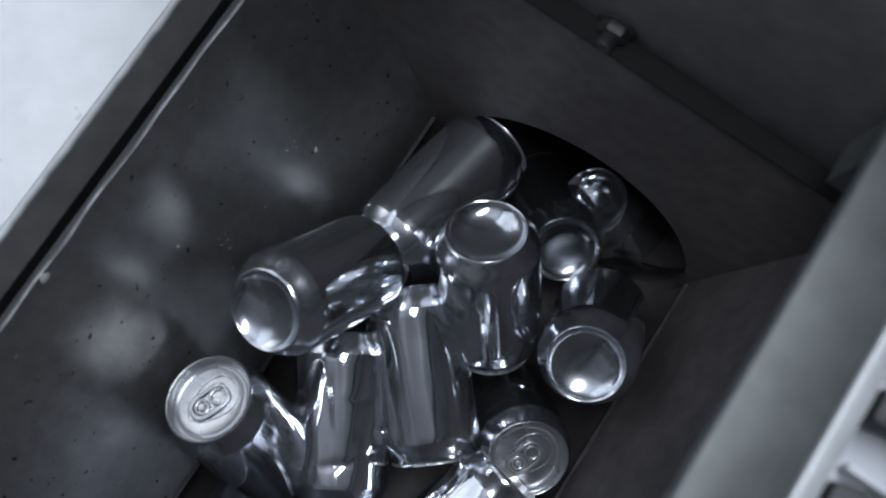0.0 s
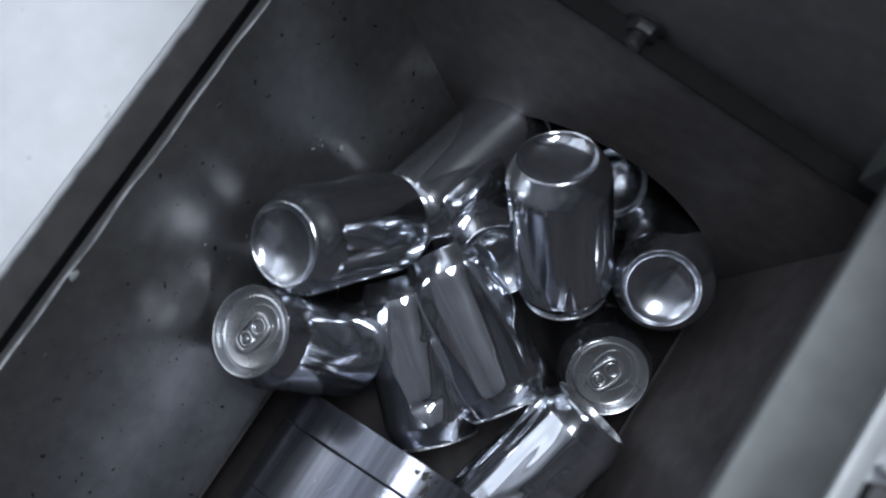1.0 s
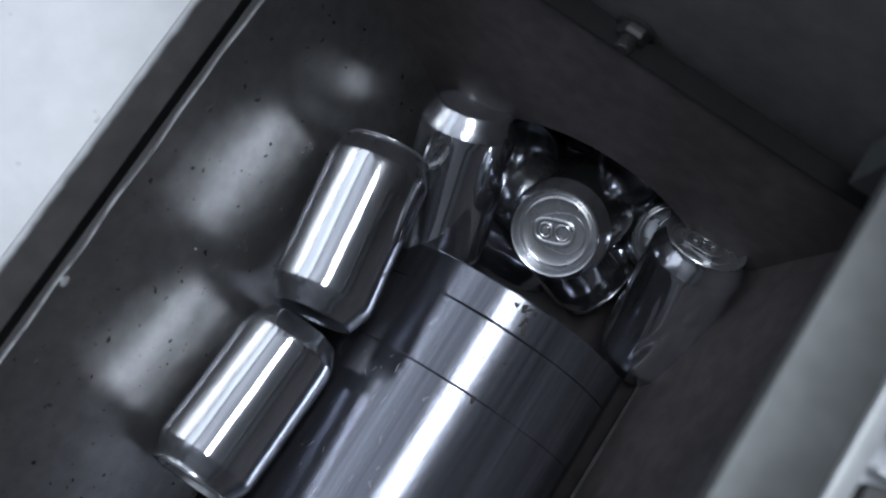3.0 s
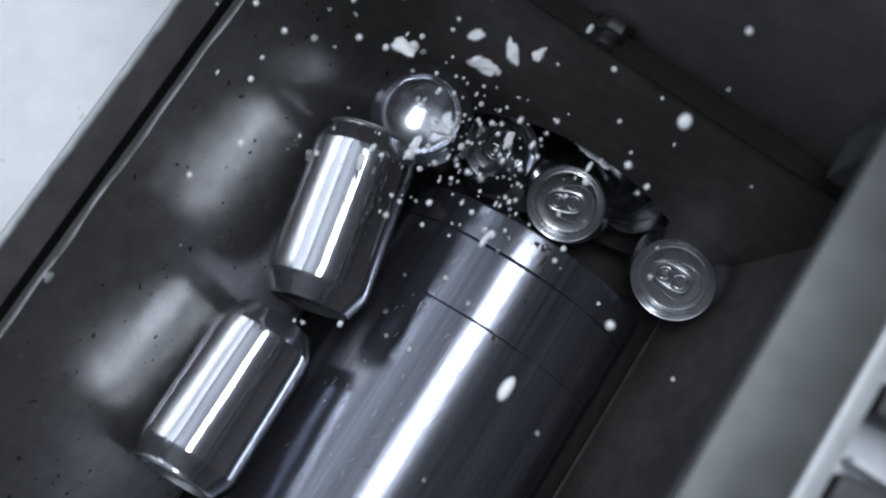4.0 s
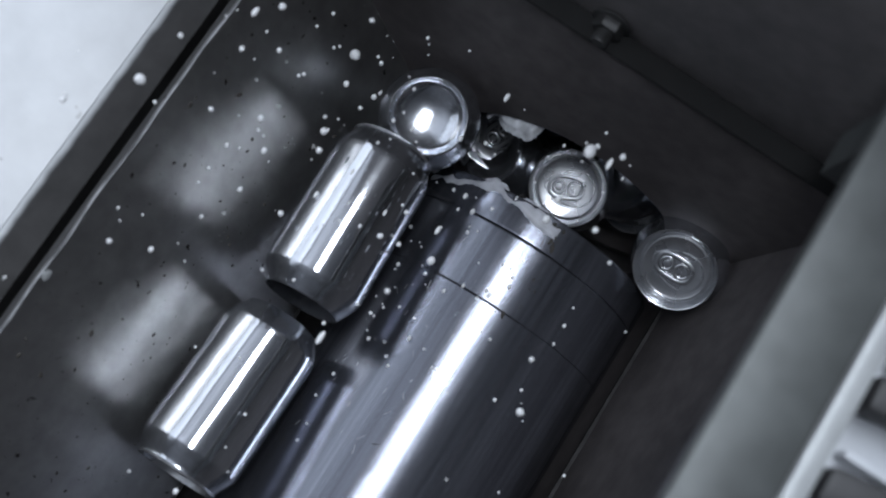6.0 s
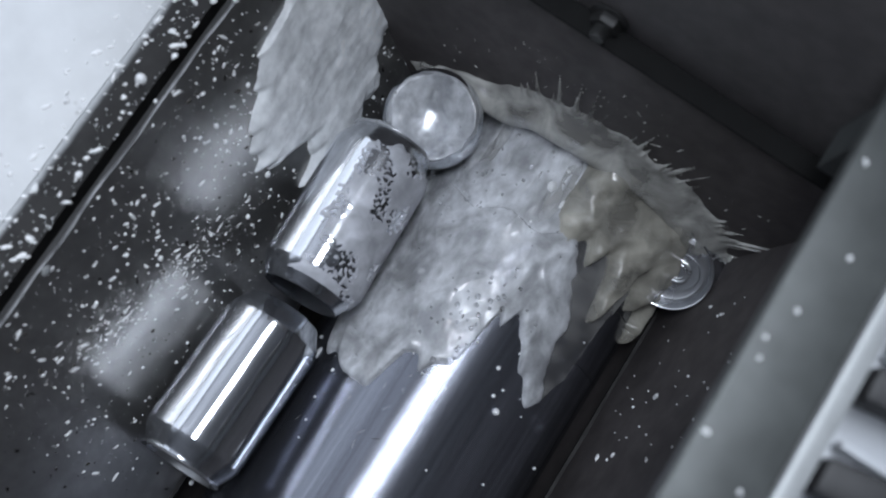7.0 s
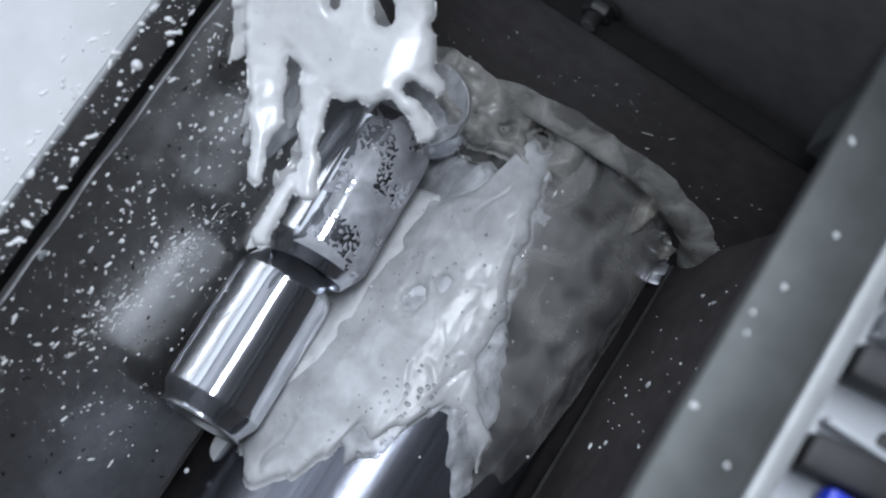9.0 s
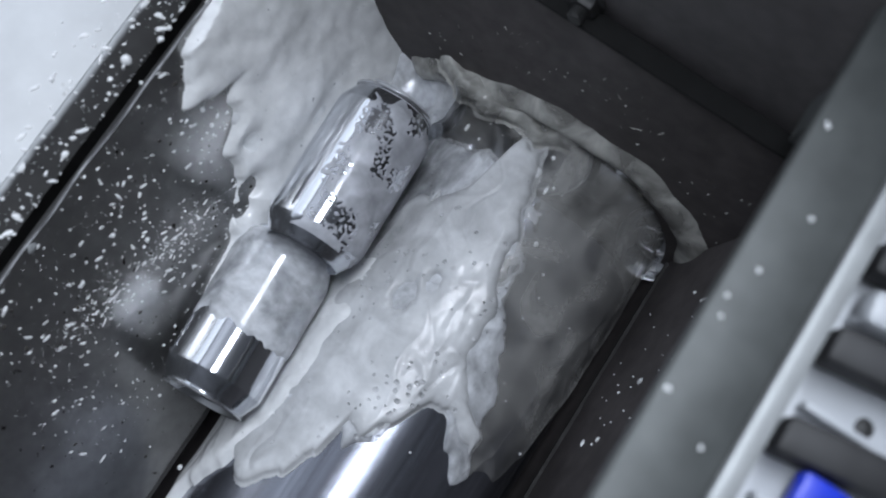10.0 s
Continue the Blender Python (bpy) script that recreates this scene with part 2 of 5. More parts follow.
def hopper():
    tagged(finish("wall_west", plate(260, 90, west_place, 0.003), STEEL), "dented dark sheet steel hopper side with specks of dirt", "hopper wall", kind="structure")

    def east(u, v):
        y = Y0 + (YF + 0.06 - Y0) * u
        n = Vector((-1, 0, 0.22)).normalized()
        d = 0.0008 * noise.noise(Vector((y * 25, v * 6, 2.0)))
        return Vector((SEAM_R + 0.22 * 0.32 * v, y, 0.32 * v)) + n * d, n
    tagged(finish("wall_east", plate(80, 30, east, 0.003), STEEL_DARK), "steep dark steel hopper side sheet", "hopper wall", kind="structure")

    # far wall with the round mouth
    bm = bmesh.new()
    seg, hole, outer = 96, [], []
    half_w, z_top, z_bot = 0.27, 0.192, -0.16
    for back in (0, 0.012):
        ring, edge = [], []
        for i in range(seg):
            a = 2 * math.pi * i / seg
            x, z = HOLE_R * math.sin(a), RAM_Z + HOLE_R * math.cos(a)
            ring.append(bm.verts.new((x, YF + LEAN * z + back, z)))
            dx, dz = math.sin(a), math.cos(a)
            k = min(half_w / max(abs(dx), 1e-6), (z_top - RAM_Z) / max(dz, 1e-6) if dz > 0 else (RAM_Z - z_bot) / max(-dz, 1e-6))
            x, z = dx * k, RAM_Z + dz * k
            edge.append(bm.verts.new((x, YF + LEAN * z + back, z)))
        hole.append(ring)
        outer.append(edge)
    for i in range(seg):
        j = (i + 1) % seg
        bm.faces.new((hole[0][i], hole[0][j], outer[0][j], outer[0][i]))
        bm.faces.new((hole[1][i], hole[1][j], outer[1][j], outer[1][i]))
        bm.faces.new((hole[0][i], hole[0][j], hole[1][j], hole[1][i]))
        bm.faces.new((outer[0][i], outer[0][j], outer[1][j], outer[1][i]))
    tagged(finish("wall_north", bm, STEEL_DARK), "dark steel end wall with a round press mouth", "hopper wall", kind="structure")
    tagged(finish("wall_south", boxed(-0.3, 0.3, Y0 - 0.01, Y0, 0.09, 0.3), STEEL_DARK), "dark steel back sheet of the hopper", "hopper wall", kind="structure")
    tagged(finish("wall_panel", boxed(-0.27, 0.36, 0.282, 0.294, 0.165, 0.50, bevel=0.002), PANEL), "dark bolted steel panel above the hopper mouth", "panel", kind="structure")
    # black strip over the wall's lit top edge, standing in for a shaded groove
    tagged(finish("trim_1", boxed(-0.27, 0.36, 0.2672, 0.2818, 0.1925, 0.1955, bevel=0.001), GROOVE_BLACK), "black strip in place of the shaded groove between the steel sheets", "joint", kind="structure")

    # the trough under the ram, and the press chamber behind the mouth
    def trough(u, v):
        y, a = Y0 + (YF - Y0 - 0.003) * u, math.pi * (0.5 + 0.02 + v * 0.96)
        dirn = Vector((math.sin(a), 0, math.cos(a)))
        return Vector((-0.0033, y, 0)) + dirn * 0.1073, -dirn
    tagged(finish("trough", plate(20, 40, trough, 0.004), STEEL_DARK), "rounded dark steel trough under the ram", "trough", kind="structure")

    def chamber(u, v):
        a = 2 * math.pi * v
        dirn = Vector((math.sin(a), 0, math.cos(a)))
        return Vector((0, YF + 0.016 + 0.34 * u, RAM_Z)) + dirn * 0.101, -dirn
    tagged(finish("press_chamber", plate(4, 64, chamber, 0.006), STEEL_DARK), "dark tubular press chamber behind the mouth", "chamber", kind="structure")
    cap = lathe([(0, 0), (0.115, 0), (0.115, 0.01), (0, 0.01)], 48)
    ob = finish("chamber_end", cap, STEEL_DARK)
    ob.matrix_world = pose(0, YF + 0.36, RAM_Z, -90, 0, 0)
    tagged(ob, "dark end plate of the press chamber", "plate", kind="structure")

    # thin folded lips along the seams
    for nm, x, lean in (("trim_2", SEAM_L, -0.6), ("trim_3", SEAM_R, 0.5)):
        bm = boxed(x - 0.0022, x + 0.0022, Y0, YF - 0.002, -0.004, 0.0004, bevel=0.0003)
        tagged(finish(nm, bm, STRIP), "folded dark steel lip along the trough seam", "trim", kind="structure")

    # rim: bright sheet edge, gap darkened by a black strip, dark flange, white cover
    def lip(u, v):
        y = Y0 + (YF + 0.05 - Y0) * u
        wob = 0.0016 * noise.noise(Vector((y * 28, 0.7, 0)))
        a = math.pi * (v - 0.1)
        x = RIM_X + wob - 0.0006 + 0.0009 * math.cos(a)
        return Vector((x, y, RIM_Z + 0.0003 + 0.0008 * math.sin(a))), Vector((math.cos(a), 0, math.sin(a)))
    tagged(finish("trim_4", plate(120, 8, lip, 0.0005), STEEL_EDGE), "worn bright rolled edge of the side sheet", "edge", kind="structure")
    # black strip laid below the slit in place of the shade inside it
    tagged(finish("slit_strip", boxed(-0.262, RIM_X - 0.004, Y0, 0.6, 0.135, 0.140), BLACK), "black strip under the slit behind the rolled edge, for its shade", "gap", kind="structure")

    def strip(u, v):
        y = Y0 + 1.05 * u
        return Vector((-0.2345 - 0.0225 * v, y, 0.1605 + 0.0012 * math.sin(v * math.pi) + 0.0003 * noise.noise(Vector((y * 40, v * 5, 9))))), Vector((0, 0, 1))
    tagged(finish("trim_5", plate(60, 12, strip, 0.02), STRIP), "dark grey flange strip beside the hopper", "flange", kind="structure")
    tagged(finish("cover_panel", boxed(-0.95, -0.2568, Y0, 0.6, 0.14, 0.1618, bevel=0.0008), WHITE), "white enamelled machine cover with small chips", "cover", kind="structure")

    chip = bmesh.new()
    bmesh.ops.create_icosphere(chip, subdivisions=2, radius=1)
    for v in chip.verts:
        v.co = Vector((v.co.x * 0.0028, v.co.y * 0.0034 * (1 + 0.3 * v.co.x), v.co.z * 0.0006))
    ob = finish("trim_6", chip, RAIL_EDGE)
    ob.matrix_world = Matrix.Translation((-0.2228, -0.0015, 0.1592)) @ Vector((0, 0, 1)).rotation_difference(WEST_N).to_matrix().to_4x4()
    tagged(ob, "pale bent burr on the sheet edge", "burr", kind="structure")

    # hexagon bolt with washer on the panel
    bolt = new("bolt", None)
    bolt.matrix_world = pose(-0.040, 0.282, 0.2005, 90, 0, 0)
    part("washer", lathe([(0, 0), (0.0115, 0), (0.012, 0.0006), (0.012, 0.0016), (0.0115, 0.002), (0, 0.002)], 40), BOLT, bolt)
    part("head", lathe([(0, 0.002), (0.0088, 0.002), (0.0092, 0.003), (0.0092, 0.0075), (0.0082, 0.0085), (0, 0.0085)], 6), BOLT, bolt)
    prof = [(0, 0.0085)]
    for i in range(6):
        prof += [(0.0052, 0.0085 + i * 0.0012), (0.0046, 0.0091 + i * 0.0012)]
    part("thread", lathe(prof + [(0.0044, 0.0158), (0, 0.0158)], 32), BOLT, bolt, "worn threaded bolt end")
    tagged(bolt, "dull steel hexagon bolt with washer in the dark panel", "bolt")


hopper()


# ---- the ram ----
def make_ram():
    ob = new("ram", None)
    R = RAM_R
    to_y = Matrix.Rotation(radians(-90), 4, "X")

    def ring(name, z0, z1, r, label=""):
        bm = lathe([(0, z0), (r - 0.0004, z0), (r - 0.0001, z0 + 0.0003), (r, z0 + 0.0008), (r, z0 + 0.0016), (r, z0 + 0.0030), (r, z1 - 0.0030), (r, z1 - 0.0016), (r, z1 - 0.0008), (r - 0.0001, z1 - 0.0003), (r - 0.0004, z1), (0, z1)], 128)
        bm.transform(to_y)
        return part(name, bm, RAM, ob, label)
    ring("end_ring", -0.0235, 0.0, R - 0.0002, "polished steel ring at the ram's tip")
    ring("collar", -0.0702, -0.0240, R)
    ring("barrel", -0.62, -0.07025, R - 0.0002, "long scratched polished steel barrel")
    return tagged(ob, "thick polished steel ram with scratches and oil marks", "ram")


ram = make_ram()


# ---- the rail and the strip of blocks beside it ----
def rail_side():
    rail = new("guard_rail", None)
    z = 0.36
    part("tube", boxed(0.0748, 0.1142, -0.6, 0.2815, z - 0.012, z, bevel=0.003), RAIL, rail)
    part("edge_strip", boxed(0.1144, 0.1240, -0.6, 0.2815, z - 0.03, z + 0.001, bevel=0.001), RAIL_EDGE, rail, "brighter strip along the rail")
    for y in (-0.58, 0.255):
        part("post", boxed(0.085, 0.11, y - 0.012, y + 0.012, -0.95 if y < 0 else 0.27, z - 0.013), RAIL, rail)
    tagged(rail, "grey rectangular steel guard rail with bright edge", "rail")
    tray = finish("backing_tray", boxed(0.124, 0.30, -0.6, 0.28, z - 0.034, z - 0.026, bevel=0.001), PLASTIC)
    tagged(tray, "white plastic tray beside the rail", "tray", kind="structure")
    for i in range(-10, 7):
        y = 0.0970 + 0.0435 * i
        if not -0.55 < y < 0.26:
            continue
        blk = new("rubber_block", None)
        bm = boxed(-0.006, 0.064, -0.0088, 0.0088, 0, 0.022, bevel=0.004)
        for v in bm.verts:
            v.co.y += 0.14 * v.co.x
        part("block", bm, BLACK, blk)
        part("ridge", boxed(0.0, 0.06, 0.0150, 0.0185, -0.002, 0.010, bevel=0.001), PLASTIC, blk, "thin white divider")
        part("screw", lathe([(0, 0), (0.004, 0), (0.0045, 0.002), (0.003, 0.0035), (0, 0.0038)], 20), BOLT, blk).matrix_local = pose(0.03, 0.0245, -0.004)
        blk.matrix_world = pose(0.134, y, z - 0.024)
        tagged(blk, "black rubber block with white divider on the tray", "block", group="blocks along the rail")
    for y, x in ((0.1640, 0.150), (0.0330, 0.15), (-0.097, 0.15)):
        plug = finish("plastic_plug", boxed(-0.017, 0.02, -0.009, 0.009, 0, 0.024, bevel=0.006), PLASTIC)
        plug.matrix_world = pose(x, y, z - 0.025, 0, 0, 8)
        tagged(plug, "rounded white plastic plug on the tray", "plug", group="white plugs")
    for y, x in ((0.0800, 0.1555), (-0.007, 0.155)):
        k = new("knob", None)
        part("grip", boxed(-0.0115, 0.0115, -0.0085, 0.0085, 0, 0.0145, bevel=0.003), BLUE, k)
        part("stem", lathe([(0, -0.010), (0.005, -0.010), (0.005, 0), (0, 0)], 16), BOLT, k)
        k.matrix_world = pose(x, y, z - 0.016)
        tagged(k, "small blue plastic knob on the white tray", "knob", group="blue knobs")


rail_side()


# ---- cans ----
def can_profile():
    body = [(0, 0.0098), (0.007, 0.0094), (0.013, 0.0082), (0.0185, 0.0060), (0.0222, 0.0036), (0.0238, 0.0012), (0.0243, 0.0004), (0.0250, 0.0), (0.0258, 0.0006), (0.0264, 0.0022),
            (0.0280, 0.0050), (0.0298, 0.0080), (0.0316, 0.0112), (0.0327, 0.0142), (0.0331, 0.0180)]
    body += [(0.0331, 0.018 + 0.0805 * i / 40) for i in range(1, 41)]
    body += [(0.0329, 0.1005), (0.0318, 0.1035), (0.0298, 0.1075), (0.0280, 0.1108), (0.0272, 0.1125), (0.0272, 0.1138)]
    lid = [(0.0272, 0.1135), (0.0279, 0.1140), (0.0281, 0.1148), (0.0276, 0.1154), (0.0268, 0.1150), (0.0258, 0.1112), (0.0246, 0.1088), (0.0236, 0.1092),
           (0.0230, 0.1106), (0.0215, 0.1110), (0.0208, 0.1106), (0.012, 0.1106), (0, 0.1106)]
    return body, lid


def tab_mesh():
    """A pull tab: a long flat loop, a finger hole and the nose about the rivet."""
    bm = bmesh.new()
    n = 36
    for cx, rx, ry, w, lift in ((0.0, 0.0122, 0.0076, 0.0013, 0.0006), (0.0056, 0.0046, 0.0050, 0.0009, 0.0002), (-0.0056, 0.0040, 0.0046, 0.0009, 0.0002)):
        rings = []
        for i in range(n):
            a = 2 * math.pi * i / n
            c, s = math.cos(a), math.sin(a)
            squared = 1 / (abs(c) ** 3 + abs(s) ** 3) ** (1 / 3) if rx > 0.01 else 1.0
            rings.append([bm.verts.new((cx + (rx + k) * c * squared, (ry + k) * s * squared, h + lift)) for k, h in ((-w, 0), (-w, 0.0006), (-w * 0.4, 0.0010), (w * 0.4, 0.0010), (w, 0.0006), (w, 0))])
        for i in range(n):
            p, q = rings[i], rings[(i + 1) % n]
            for k in range(6):
                bm.faces.new((p[k], p[(k + 1) % 6], q[(k + 1) % 6], q[k]))
    r = lathe([(0.0024, 0), (0.0024, 0.0010), (0.0018, 0.0016), (0, 0.0017)], 16)
    bmesh.ops.translate(r, verts=r.verts, vec=(-0.0056, 0, 0))
    me = bpy.data.meshes.new("rivet")
    r.to_mesh(me)
    r.free()
    bm.from_mesh(me)
    return bm


def score_mesh():
    """The raised outline of the opening, pear shaped."""
    bm, n, rings = bmesh.new(), 48, []
    for i in range(n):
        a = 2 * math.pi * i / n
        k = 0.0125 + 0.0035 * math.cos(a)
        c, s = (0.0175 * math.cos(a) + 0.001, k * math.sin(a))
        rings.append([bm.verts.new((c * q, s * q, h)) for q, h in ((0.965, 0), (0.985, 0.0007), (1.015, 0.0007), (1.035, 0))])
    for i in range(n):
        a, b = rings[i], rings[(i + 1) % n]
        for k in range(3):
            bm.faces.new((a[k], a[k + 1], b[k + 1], b[k]))
    return bm


def make_can(crush, seed, label):
    """A can whose axis runs along z, centred on its middle. crush: metres of buckling."""
    can = new("drink_can", None)
    prof, lid_prof = can_profile()
    rnd = random.Random(seed)
    ang = [rnd.uniform(0, 6.28) for _ in range(6)]
    hgt = [rnd.uniform(0.03, 0.09) for _ in range(6)]
    folds, lean, waist = rnd.choice((8, 9, 11)), rnd.uniform(-2, 2), rnd.uniform(0.045, 0.075)
    fine = [rnd.uniform(0, 6.28) for _ in range(9)]

    def warp(p):
        q = Vector((p.x, p.y, p.z))
        r = math.hypot(q.x, q.y)
        if r > 0.02 and 0.012 < q.z < 0.108:
            a = math.atan2(q.y, q.x)
            mid = min(1, (q.z - 0.012) / 0.02, (0.108 - q.z) / 0.02)
            d = 0.00010 * noise.noise(Vector((q.x * 60, q.y * 60, q.z * 40 + seed)))
            # long sharp folds, as of a can squeezed from its sides
            fold = ((a / 6.2832 * folds + 3.0 * (q.z - 0.06) * lean) % 1.0)
            fold = abs(fold - 0.5) * 2
            d -= 0.62 * crush * fold ** 1.4 * (0.45 + 0.55 * math.exp(-((q.z - waist) / 0.030) ** 2)) * (0.55 + 0.9 * abs(noise.noise(Vector((a * 1.3, q.z * 18, seed)))))
            # narrow straight ridges down the side
            for k in range(9):
                da = (a - fine[k] - 6 * lean * (q.z - 0.06) * (k % 3 - 1) + math.pi) % 6.2832 - math.pi
                if abs(da) < 0.16:
                    d -= 0.30 * crush * (1 - abs(da) / 0.16)
            # short creases across
            for k in range(6):
                da = (a - ang[k] + math.pi) % 6.2832 - math.pi
                if abs(da) < 0.5:
                    d -= min(crush, 0.0022) * 0.9 * max(0, 1 - abs(da) / 0.42) * math.exp(-abs(q.z - hgt[k] - 0.004 * da) / 0.0022)
            s = (r + d * mid) / r
            q.x *= s
            q.y *= s
        return q - Vector((0, 0, 0.0577))
    part("body", lathe(prof[13:-5], 108, warp=warp), ALU, can)
    part("base", lathe(prof[:14], 108, warp=warp), ALU_SATIN, can, "satin domed can base with rolled rim")
    part("neck", lathe(prof[-6:], 108, warp=warp), ALU_SATIN, can, "satin tapered can neck")
    down = Vector((0, 0, -0.0577))
    lid = part("lid", lathe(lid_prof, 64, warp=lambda p: p + down), ALU_LID, can, "rolled-edge aluminium can lid")
    tab = part("tab", tab_mesh(), ALU_LID, lid, "pull tab with rivet")
    tab.matrix_local = pose(-0.001, 0, 0.1106 - 0.0577 + 0.0004)
    part("score_line", score_mesh(), ALU_LID, lid).matrix_local = pose(0, 0, 0.1106 - 0.0577)
    return tagged(can, label, "can", group="cans in the hopper")


CANS = {
    "A": make_can(0.0, 1, "smooth unprinted silver drink can lying beside the ram"),
    "B": make_can(0.0, 2, "smooth silver drink can resting on the hopper side"),
    "C": make_can(0.0002, 3, "silver drink can standing before the press mouth"),
    "D": make_can(0.0016, 4, "crumpled silver drink can with long folds"),
    "E": make_can(0.0012, 5, "dented silver drink can with small creases"),
    "F": make_can(0.0, 6, "silver drink can with its domed base showing"),
    "G": make_can(0.0002, 7, "shaded silver drink can with its ringed base showing"),
    "H": make_can(0.0020, 8, "buckled silver drink can low in the trough"),
    "I": make_can(0.0030, 9, "ribbed crumpled silver drink can against the steep side"),
    "J": make_can(0.0020, 10, "dark shaded silver drink can in the press mouth"),
    "K": make_can(0.0015, 11, "dented silver drink can deep in the heap"),
}

